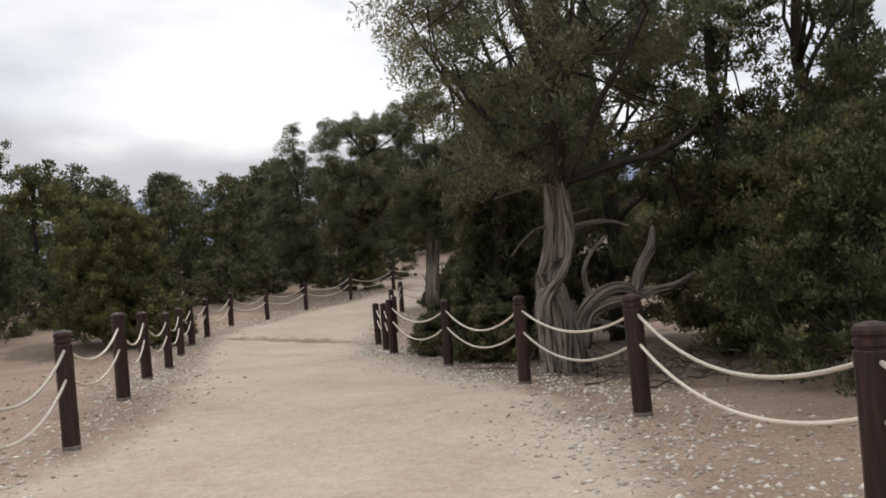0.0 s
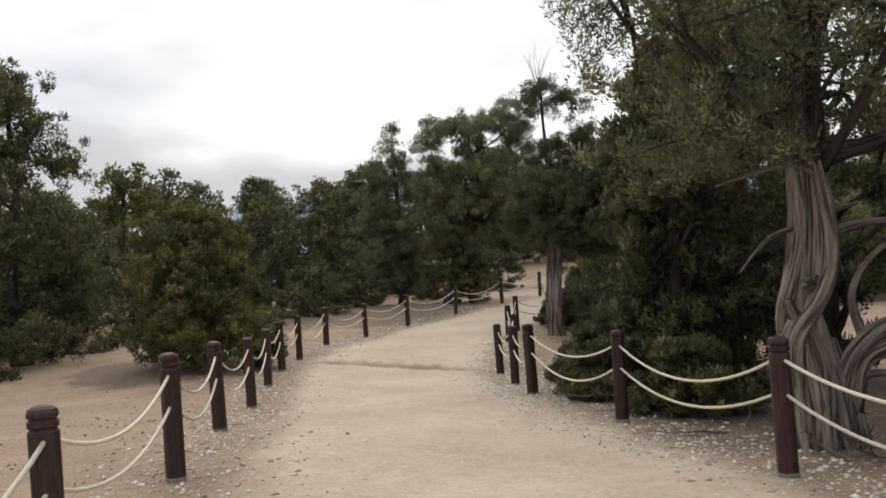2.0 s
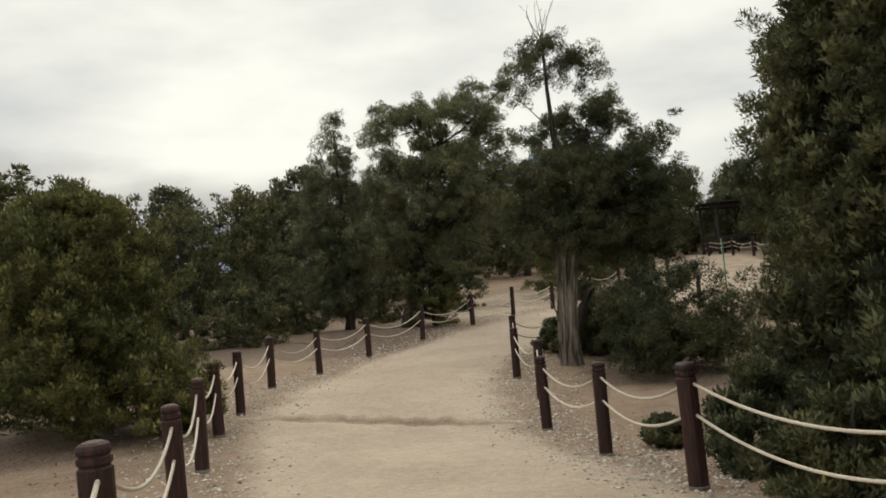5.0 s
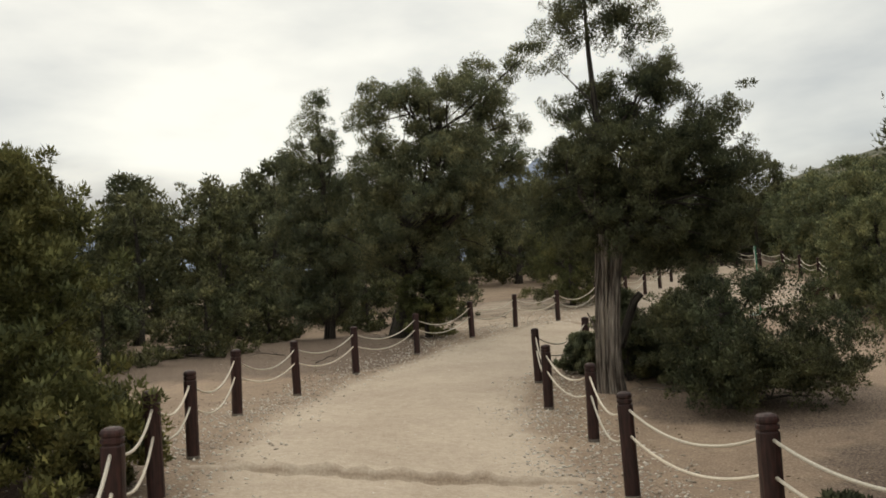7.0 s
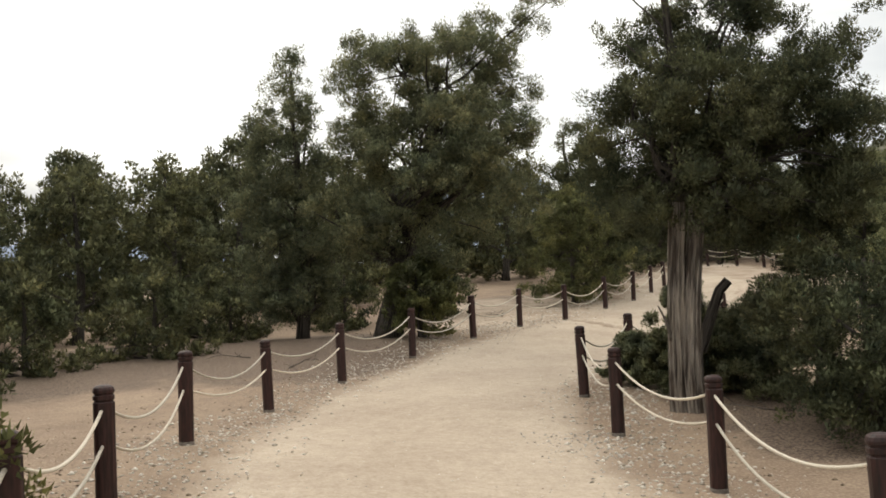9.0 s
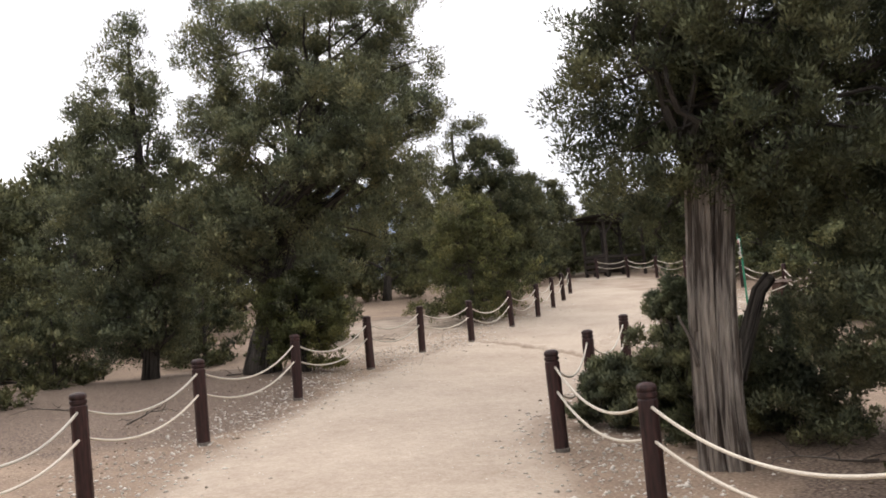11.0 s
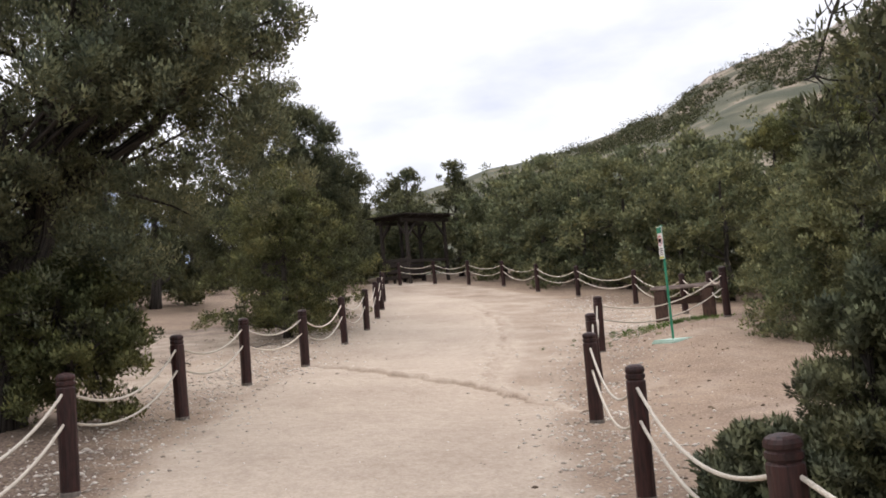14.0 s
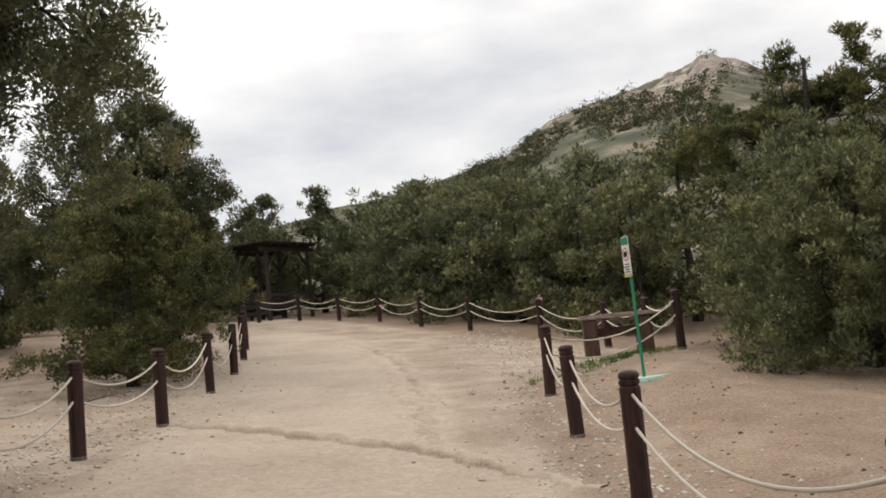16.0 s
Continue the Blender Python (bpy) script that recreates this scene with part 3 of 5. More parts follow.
def lobe_clumps(rng, lobes, boughs, tuft, tuft_r, r):
    """Clump centres and radii for a crown of rounded lobes (x, y, z, half-width, half-height)."""
    cs, rs, heads = [], [], []
    total = sum(b[3] ** 2 * b[4] for b in lobes)
    for bx, by, bz, bw, bh in lobes:
        for _ in range(max(4, int(boughs * bw * bw * bh / total))):
            d = Vector((rng.gauss(0, 1), rng.gauss(0, 1), rng.gauss(0.15, 1))).normalized() * rng.uniform(0.25, 1.0) ** 0.45
            hd = Vector((bx + d.x * bw, by + d.y * bw, bz + d.z * bh))
            heads.append(hd)
            for _ in range(tuft):
                q = hd + Vector((rng.gauss(0, 0.13), rng.gauss(0, 0.13), rng.gauss(0.02, 0.10)))
                cs.append(tuple(q))
                rs.append(r * rng.uniform(*tuft_r) + 0.03)
    return cs, rs, heads


def build_tree(name, label, x, y, h, r, clear=0.12, shape="round", boughs=70, tuft=6, per=40, size=0.11, leaf=LEAF, trunk_r=0.16, bark=BARK_DARK_AND_SHADED, seed=1, lean=(0, 0), limbs=16, limb_from=0.08, category="tree", hollow=0.35, gap=0.3, slim=0.16, spine=None, group="", tuft_r=(0.035, 0.085), shift=(0, 0), lobes=None):
    rng = random.Random(seed)
    tree = new(name)
    base = h * clear
    if lobes:
        cs, rs, heads = lobe_clumps(rng, lobes, boughs, tuft, tuft_r, r)
    else:
        cs, rs, heads = crown_clumps(rng, h, r, base, shape, boughs, lean, hollow, gap, tuft, tuft_r, shift)
    place("crown", spray_mesh("crown", cs, rs, per, size, leaf, seed, slim=slim), tree)
    if spine is None:
        t = Tubes()
        spine = bend((0, 0, -0.15), (lean[0] * 0.9, lean[1] * 0.9, h * 0.9), 9, h * 0.015, rng)
        t.add(spine, [trunk_r * (1.35 if i == 0 else 1.0) * (1 - 0.88 * i / 9) + 0.01 for i in range(10)], 10, 0.12, 4, 2.0, seed)
        place("trunk", t.mesh("trunk", bark), tree)
    n = len(spine) - 1
    for i in range(limbs):
        b = Tubes()
        target = heads[rng.randrange(len(heads))]
        f = max(limb_from, min(0.9, (target.z / h) * 0.85 - 0.06))
        k = f * n
        s = spine[int(k)].lerp(spine[min(n, int(k) + 1)], k - int(k))
        rr = trunk_r * (1 - 0.85 * f) * 0.42
        pts = bend(s, target, 5, h * 0.02, rng)
        b.add(pts, [rr * (1 - 0.82 * j / 5) + 0.005 for j in range(6)], 6, 0.08, 3, 1, seed)
        near = [q for q in heads if (q - pts[3]).length < r * 0.7]
        for _ in range(min(3, len(near))):
            b.add(bend(pts[3], near[rng.randrange(len(near))], 4, h * 0.012, rng), [rr * 0.4 * (1 - 0.8 * j / 4) + 0.003 for j in range(5)], 5)
        place("branch", b.mesh("branch", bark), tree)
    tree.matrix_basis = pose(x, y, low(x, y))
    return tagged(tree, label, category, group)


HERO = dict(boughs=170, tuft=7, per=150, size=0.056, slim=0.26)
BUSH = dict(boughs=150, tuft=7, per=66, size=0.058, slim=0.32, gap=0.2, tuft_r=(0.035, 0.075), category="bush", limbs=10, trunk_r=0.09, shape="bush", clear=0.02)


# the twisted old juniper by the first posts
def build_old_juniper(x, y):
    az = radians(-10.9)
    right, deep = Vector((math.cos(az), -math.sin(az), 0)), Vector((math.sin(az), math.cos(az), 0))

    def at(u, z, w=0.0):
        return right * u + deep * w + Vector((0, 0, z))
    spine = [at(0, -0.2), at(0.03, 0.45), at(-0.05, 0.9), at(0.09, 1.3), at(0.17, 1.75), at(0.08, 2.2), at(0.07, 2.7), at(0.10, 3.2), at(0.2, 4.4, 0.1), at(0.1, 5.6, 0.1), at(0.0, 7.0, 0.2)]
    tree = build_tree("old_juniper_tree", "old juniper tree with twisted grey weathered trunk behind the ropes", x, y, 8.4, 2.7, 0.30, "round", seed=34, spine=spine, trunk_r=0.2, limbs=16, limb_from=0.5, lean=(-0.2, 0), shift=(-0.12, 0.1), hollow=0.25, leaf=LEAF_GREY, boughs=165, tuft=7, per=150, size=0.052, slim=0.24)

    def limb(name, pts, r0, r1, flute=0.12, sides=12, mat=BARK_GREY, label=""):
        fine = []
        for i in range(len(pts) - 1):
            p0, p1, p2, p3 = pts[max(i - 1, 0)], pts[i], pts[i + 1], pts[min(i + 2, len(pts) - 1)]
            for k in range(5):
                s = k / 5
                fine.append(0.5 * (2 * p1 + (p2 - p0) * s + (2 * p0 - 5 * p1 + 4 * p2 - p3) * s * s + (3 * p1 - p0 - 3 * p2 + p3) * s ** 3))
        fine.append(pts[-1])
        n = len(fine) - 1
        t = Tubes()
        radii = [r0 + (r1 - r0) * (i / n) for i in range(n + 1)]
        t.add(fine, radii, sides, flute, 5, 2.6, 1.0)
        place(name, t.mesh(name, mat), tree, None, label)

    limb("trunk", [at(-0.04, -0.2), at(-0.06, 0.3), at(-0.1, 0.7), at(-0.12, 1.1), at(-0.04, 1.45), at(0.0, 1.8), at(0.0, 2.3), at(0.0, 2.95)], 0.19, 0.105, 0.2, 44, label="twisted grey fluted trunk")
    # same trunk inside the crown, foliage shade put into a darker bark
    limb("upper_trunk", [at(0.0, 2.85), at(0.05, 3.6), at(0.2, 4.4, 0.1), at(0.1, 5.6, 0.1), at(0.0, 7.0, 0.2)], 0.115, 0.03, 0.12, 14, BARK_DARK_AND_SHADED)
    limb("twisted_strand", [at(0.05, 2.55, -0.1), at(0.09, 2.2, -0.12), at(0.13, 1.8, -0.12), at(0.09, 1.48, -0.14), at(-0.05, 1.21, -0.16), at(-0.2, 1.04, -0.15), at(-0.27, 0.82, -0.12), at(-0.24, 0.45, -0.08), at(-0.22, -0.1, -0.06)], 0.055, 0.095, 0.22, 24, label="pale twisting strand of bare wood")
    limb("twisted_strand", [at(-0.06, 2.85, -0.06), at(-0.08, 2.3, -0.08), at(-0.09, 1.8, -0.09), at(-0.16, 1.48, -0.07), at(-0.26, 1.2, -0.05), at(-0.27, 1.0, -0.02)], 0.055, 0.045, 0.2, 20)
    limb("stub", [at(-0.18, 1.05, -0.12), at(-0.25, 1.15, -0.16), at(-0.29, 1.26, -0.18)], 0.05, 0.035, 0.25, 12)
    limb("knot", [at(-0.09, 1.38, -0.06), at(-0.1, 1.385, -0.19), at(-0.1, 1.38, -0.215)], 0.065, 0.04, 0.15, 14)
    limb("root_flare", [at(-0.05, -0.15, -0.12), at(-0.04, 0.3, -0.12), at(-0.02, 0.7, -0.12), at(-0.1, 1.0, -0.14)], 0.11, 0.04, 0.22, 22)
    limb("root_flare", [at(0.16, -0.15, -0.08), at(0.12, 0.3, -0.08), at(0.06, 0.7, -0.06), at(0.0, 1.1, -0.02)], 0.11, 0.045, 0.22, 22)
    limb("root_flare", [at(0.32, -0.15, 0.02), at(0.27, 0.2, 0.0), at(0.2, 0.5, 0.0), at(0.12, 0.9)], 0.09, 0.04, 0.22, 18)
    limb("low_limb", [at(0.13, 0.1, -0.04), at(0.2, 0.6, -0.05), at(0.38, 0.87, -0.08), at(0.6, 1.0, -0.1), at(0.79, 1.0, -0.1), at(0.96, 0.91, -0.06), at(1.21, 0.94), at(1.55, 0.98, 0.15), at(1.9, 1.1, 0.4)], 0.085, 0.035, 0.24, 22, label="low grey limb curling sideways")
    limb("low_limb", [at(0.22, 0.3, -0.04), at(0.34, 0.7, -0.06), at(0.59, 0.83, -0.1), at(0.84, 0.85, -0.1), at(1.02, 0.9, -0.04)], 0.075, 0.05, 0.22, 18)
    limb("low_limb", [at(0.28, 0.55), at(0.5, 0.6, -0.05), at(0.75, 0.52, -0.05), at(0.95, 0.6)], 0.035, 0.015, 0.2, 12)
    limb("upright_limb", [at(0.93, 0.9), at(0.99, 1.1), at(1.08, 1.28, 0.05), at(1.25, 1.5, 0.15), at(1.35, 1.75, 0.35)], 0.085, 0.035, 0.22, 18)
    limb("curved_limb", [at(0.36, 0.9, -0.06), at(0.29, 1.19, -0.06), at(0.35, 1.4, -0.06), at(0.49, 1.57, -0.05), at(0.64, 1.67, -0.03)], 0.042, 0.018, 0.12, 10)
    limb("dead_branch", [at(0.1, 1.74, -0.05), at(0.25, 1.81, -0.06), at(0.44, 1.85, -0.08), at(0.69, 1.85, -0.06), at(0.93, 1.78)], 0.055, 0.014, 0.14, 10)
    limb("dead_branch", [at(0.1, 1.92), at(0.25, 1.98), at(0.44, 2.03)], 0.035, 0.016, 0.1, 8)
    limb("dead_branch", [at(0.06, 2.27, -0.12), at(-0.17, 2.37, -0.15), at(-0.48, 2.31, -0.15), at(-0.78, 2.23, -0.1)], 0.03, 0.010, 0.1, 8)
    limb("dead_branch", [at(-0.1, 1.85), at(-0.28, 1.8), at(-0.43, 1.69), at(-0.6, 1.5)], 0.025, 0.008, 0.1, 7)
    # limbs under the crown, darkened the same way for its shade
    limb("upper_limb", [at(0.03, 2.36), at(0.3, 2.45), at(0.55, 2.5), at(0.9, 2.6), at(1.41, 2.7, 0.1), at(2.0, 3.0, 0.2)], 0.085, 0.04, 0.12, 14, BARK_DARK_AND_SHADED)
    limb("upper_limb", [at(0.02, 2.75), at(0.2, 2.95), at(0.42, 2.93), at(0.5, 2.7)], 0.04, 0.015, 0.1, 8, BARK_DARK_AND_SHADED)
    return tree


build_old_juniper(2.38, 10.5)


# the split-trunk juniper at the bend: its crown in tiers, from the top down
SPLIT_LOBES = [(0.2, 0.0, 6.5, 0.75, 0.45), (-0.55, 0.1, 6.0, 0.5, 0.35), (0.8, 0.0, 6.0, 0.55, 0.35), (0.7, 0.2, 5.0, 0.8, 0.4), (1.35, 0.0, 5.1, 0.7, 0.4), (2.1, 0.1, 4.6, 0.6, 0.45), (-0.4, 0.2, 4.75, 0.45, 0.35), (0.2, 0.8, 4.9, 0.6, 0.4),
               (0.5, 0.0, 3.9, 1.25, 0.75), (-0.35, 0.0, 3.5, 0.75, 0.75), (1.6, 0.1, 3.8, 1.0, 0.7), (2.3, 0.0, 3.5, 0.6, 0.5), (0.5, -0.65, 3.15, 0.65, 0.45), (0.9, 0.7, 3.6, 0.8, 0.55), (1.5, 0.1, 2.7, 1.0, 0.6), (0.1, 0.5, 2.7, 0.9, 0.4), (-0.5, 0.1, 2.8, 0.45, 0.35), (0.7, -0.5, 2.6, 0.7, 0.4),
               (1.7, 0.6, 2.2, 0.8, 0.4), (1.3, 1.3, 2.4, 0.7, 0.4), (0.3, 1.5, 2.3, 0.6, 0.35), (2.2, 0.2, 2.7, 0.6, 0.4)]



def build_split_juniper(x, y):
    az = radians(5)
    right, deep = Vector((math.cos(az), -math.sin(az), 0)), Vector((math.sin(az), math.cos(az), 0))

    def at(u, z, w=0.0):
        return right * u + deep * w + Vector((0, 0, z))
    spine = [at(-0.05, -0.2), at(-0.08, 1.0), at(-0.06, 2.3), at(0.02, 3.3), at(0.06, 4.6), at(0.0, 5.8), at(0.02, 7.0)]
    tree = build_tree("split_juniper_tree", "juniper tree with pale fibrous split trunk and layered crown", x, y, 7.2, 2.15, 0.29, "tiers", seed=41, spine=spine, trunk_r=0.15, limbs=34, limb_from=0.4, boughs=420, tuft=6, per=120, size=0.046, slim=0.24, tuft_r=(0.03, 0.07), lobes=SPLIT_LOBES)

    def limb(name, pts, r0, r1, flute, sides, mat=BARK_GREY, label="", lobes=5):
        t = Tubes()
        fine = []
        for a, b in zip(pts, pts[1:]):
            fine += [a.lerp(b, k / 4) for k in range(4)]
        fine.append(pts[-1])
        n = len(fine) - 1
        t.add(fine, [r0 + (r1 - r0) * (i / n) ** 0.6 for i in range(n + 1)], sides, flute, lobes, 0.5, 2.0)
        place(name, t.mesh(name, mat), tree, None, label)

    rng = random.Random(9)
    limb("stem", [at(-0.1, -0.2), at(-0.08, 0.6), at(-0.05, 1.3), at(0.0, 2.0), at(0.06, 2.8)], 0.115, 0.09, 0.2, 48, lobes=9, label="pale grey fibrous stem")
    limb("stem", [at(0.09, -0.2, -0.05), at(0.07, 0.5, -0.06), at(0.12, 1.1, -0.03), at(0.18, 1.7, 0.0), at(0.27, 2.3, 0.03), at(0.4, 3.2, 0.1)], 0.125, 0.08, 0.2, 44, lobes=8, label="pale grey fibrous stem")
    limb("root_flare", [at(0.22, -0.2, 0.02), at(0.18, 0.3), at(0.16, 0.8), at(0.16, 1.2)], 0.075, 0.03, 0.2, 20, lobes=6)
    limb("side_stem", [at(0.2, 0.75, 0.05), at(0.3, 1.0, 0.05), at(0.38, 1.2, 0.05), at(0.5, 1.5, 0.05), at(0.62, 1.62, 0.05)], 0.085, 0.05, 0.22, 18, BARK_DARK_AND_SHADED, "broken dark side stem", 5)
    limb("dead_spur", [at(-0.14, 0.9, -0.05), at(-0.2, 1.15, -0.08), at(-0.29, 1.35, -0.08)], 0.03, 0.01, 0.15, 9)
    limb("bark_strip", [at(-0.14, 1.2, -0.08), at(-0.11, 1.7, -0.09), at(-0.04, 2.3, -0.08)], 0.022, 0.01, 0.15, 8)
    limb("bark_strip", [at(0.19, 0.2, -0.08), at(0.21, 0.7, -0.07), at(0.25, 1.1, -0.05)], 0.022, 0.008, 0.15, 8)
    # trunk above the stems: shade of the foliage painted as darker bark
    limb("upper_trunk", [at(0.05, 2.65), at(0.1, 3.4), at(0.1, 4.6), at(0.05, 5.8), at(0.05, 6.9)], 0.125, 0.02, 0.12, 14, BARK_DARK_AND_SHADED)
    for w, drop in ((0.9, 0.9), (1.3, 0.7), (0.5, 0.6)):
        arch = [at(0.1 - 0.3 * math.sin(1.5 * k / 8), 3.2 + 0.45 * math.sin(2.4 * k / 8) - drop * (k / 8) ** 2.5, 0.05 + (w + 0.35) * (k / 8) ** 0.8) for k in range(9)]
        limb("arched_branch", arch, 0.026, 0.006, 0.1, 8, BARK_DARK_AND_SHADED)
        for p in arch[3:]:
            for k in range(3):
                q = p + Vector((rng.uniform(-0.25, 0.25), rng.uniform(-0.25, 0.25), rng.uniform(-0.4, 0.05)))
                limb("bare_twig", bend(p, q, 4, 0.06, rng), 0.007, 0.002, 0.0, 5, BARK_DARK_AND_SHADED)
    # limbs within the crown share that shade-darkened colour
    limb("large_limb", [at(0.1, 3.3), at(0.7, 3.45), at(1.3, 3.3, -0.1), at(2.0, 3.5, -0.1)], 0.10, 0.05, 0.12, 12, BARK_DARK_AND_SHADED)
    limb("large_limb", [at(0.2, 3.1), at(0.7, 3.6), at(1.2, 3.7), at(1.6, 3.7)], 0.045, 0.015, 0.1, 9, BARK_DARK_AND_SHADED)
    limb("large_limb", [at(0.06, 4.2), at(-0.2, 4.5), at(-0.45, 4.75)], 0.035, 0.012, 0.1, 8, BARK_DARK_AND_SHADED)
    for i in range(9):
        a = rng.uniform(0, 6.28)
        p = at(0.02, rng.uniform(6.6, 7.1))
        q = p + Vector((0.4 * math.cos(a), 0.4 * math.sin(a), rng.uniform(0.5, 1.0)))
        limb("dead_twig", bend(p, q, 4, 0.06, rng), 0.012, 0.004, 0.0, 5, BARK_GREY)
    return tree


build_split_juniper(-0.98, 26.2)

JUN, DARKJ = "juniper_tree", "dark juniper tree with dense shaggy crown beyond the ropes"
build_tree(JUN, "tall dark juniper tree with shaggy crown close to the rope fence", 2.8, 19.6, 7.8, 2.25, 0.04, "tall", seed=11, **HERO)
build_tree(JUN, "slim conical juniper tree beside a broad juniper", -7.8, 36.7, 7.5, 2.0, 0.02, "cone", seed=12, trunk_r=0.14, leaf=LEAF_GREY, boughs=300, tuft=6, per=70, size=0.062, slim=0.26, tuft_r=(0.05, 0.1), limbs=20, lobes=[
    (0.0, 0.0, 7.1, 0.28, 0.5), (-0.1, 0.0, 6.3, 0.62, 0.6), (-0.3, 0.0, 5.4, 0.9, 0.7), (-0.4, 0.0, 4.4, 1.2, 0.8), (-0.4, 0.0, 3.3, 1.3, 0.8), (-0.3, 0.0, 2.2, 1.3, 0.8), (-0.2, 0.0, 1.3, 1.2, 0.6), (-0.3, 0.0, 0.75, 1.1, 0.45)])
build_tree(JUN, "broad spreading juniper tree with dark trunk behind the rope fence", -5.6, 35.6, 7.1, 3.1, 0.15, "round", seed=13, leaf=LEAF_GREY, trunk_r=0.27, limbs=34, lean=(1.7, 0), boughs=440, tuft=7, per=105, size=0.056, slim=0.27, tuft_r=(0.035, 0.065), lobes=[
    (4.0, 0.1, 7.5, 0.6, 0.5), (-0.4, -0.3, 4.7, 0.9, 0.8), (0.2, 0.0, 5.8, 1.4, 1.4), (1.8, 0.3, 6.2, 1.5, 1.3), (2.9, 0.3, 6.8, 1.0, 0.9), (3.2, 0.5, 5.6, 0.95, 0.8), (0.9, 0.2, 4.2, 2.0, 1.3), (2.6, -0.2, 4.4, 1.3, 0.9), (-0.7, 0.0, 2.9, 1.2, 0.9), (1.6, 0.2, 2.6, 1.3, 0.6),
    (1.9, -1.5, 4.7, 1.0, 0.9), (2.2, -1.6, 3.5, 0.8, 0.7), (2.1, -1.2, 5.9, 1.0, 0.9), (3.1, 0.2, 4.0, 0.85, 0.8), (2.5, -0.7, 3.6, 0.8, 0.7), (2.7, -0.3, 4.8, 0.9, 0.7), (3.2, 0.6, 2.9, 0.85, 0.6), (0.6, -1.2, 3.6, 1.2, 0.8), (1.1, -0.6, 1.4, 0.9, 0.6), (0.5, -0.5, 2.4, 1.2, 0.5), (-0.7, -0.3, 2.3, 0.8, 0.45)])
build_tree(JUN, "tall dark juniper tree at the bend of the trail", 0.2, 46.8, 6.6, 2.2, 0.06, "tall", seed=14, trunk_r=0.2, limbs=24, boughs=280, tuft=6, per=85, size=0.066, slim=0.29, tuft_r=(0.05, 0.1), lobes=[
    (0.4, 0.0, 5.7, 0.7, 0.7), (1.0, 0.0, 4.8, 1.1, 0.8), (1.4, 0.0, 3.7, 1.4, 0.9), (1.1, 0.2, 2.4, 1.4, 0.9), (2.0, 0.2, 2.0, 0.9, 0.9), (-0.6, 0.0, 3.9, 1.0, 0.9), (-0.8, 0.0, 2.4, 1.2, 1.0)])
build_tree("pine_bush", "bushy pale green pine beside the trail", -0.1, 44.0, 3.7, 1.9, leaf=LEAF_PALE, seed=15, **BUSH)
build_tree("juniper_bush", "rounded dense green juniper bush beside the rope fence", -7.9, 19.4, 3.3, 1.9, seed=16, leaf=LEAF_OLIVE, **{**BUSH, "boughs": 190, "per": 100, "size": 0.054, "tuft_r": (0.03, 0.065)})
build_tree(JUN, "large grey-green juniper tree on the open slope", -13.6, 21.6, 7.3, 2.8, 0.02, "tall", seed=17, boughs=120, tuft=7, per=80, size=0.085, slim=0.32, trunk_r=0.2)
build_tree("juniper_bush", "low dark juniper bush beside the split trunk", 0.55, 24.4, 2.1, 1.5, seed=18, leaf=LEAF, **{**BUSH, "size": 0.046, "per": 85, "boughs": 120, "tuft_r": (0.04, 0.09), "lobes": [
    (-0.3, 0.0, 1.15, 0.75, 0.5), (0.7, 0.3, 1.45, 0.65, 0.45), (1.2, -0.3, 0.95, 0.75, 0.5), (0.1, -0.6, 0.75, 0.7, 0.4), (0.6, 0.2, 0.6, 1.0, 0.4), (-0.2, 0.7, 1.6, 0.4, 0.3), (0.5, -0.1, 0.35, 1.2, 0.28), (1.5, 0.2, 0.5, 0.6, 0.35)]})
build_tree("juniper_shrub", "small juniper shrub at the foot of the rope fence", -0.15, 28.6, 1.1, 0.95, seed=19, **{**BUSH, "boughs": 48, "per": 150, "size": 0.034, "slim": 0.26, "trunk_r": 0.04, "category": "shrub"})
build_tree("juniper_shrub", "small juniper shrub beside the split trunk", -0.5, 27.4, 1.0, 0.7, seed=21, **{**BUSH, "boughs": 36, "per": 140, "size": 0.034, "slim": 0.26, "trunk_r": 0.04, "category": "shrub"})
for k, (x, y, h, r) in enumerate([(7.0, 34.6, 2.9, 1.9), (8.6, 36.0, 3.4, 1.9), (9.8, 33.6, 3.6, 2.3), (7.6, 31.6, 3.0, 2.0), (10.6, 37.9, 3.6, 1.8)]):
    build_tree("oak_bush", "dense green oak bush behind the sign", x, y, h, r, leaf=LEAF_GREEN, seed=50 + k, **BUSH)
build_tree(JUN, "open-crowned juniper tree rising behind the oak bushes", 12.7, 38.5, 6.3, 2.4, 0.25, "round", seed=56, boughs=90, tuft=6, per=80, size=0.08, slim=0.28, leaf=LEAF_OLIVE, tuft_r=(0.03, 0.065), limbs=20, lobes=[
    (-1.2, 1.1, 3.9, 1.15, 0.8), (0.0, 0.0, 4.3, 1.3, 0.9), (0.6, -0.6, 5.8, 0.4, 0.7), (0.5, -0.4, 5.0, 0.8, 0.6), (1.4, -1.3, 4.5, 0.8, 0.7), (-0.3, 0.3, 5.3, 0.5, 0.5)])
build_tree("juniper_bush", "low juniper growth at the foot of the broad juniper", -4.75, 35.3, 1.8, 1.2, seed=58, leaf=LEAF_OLIVE, **{**BUSH, "boughs": 90, "size": 0.05})
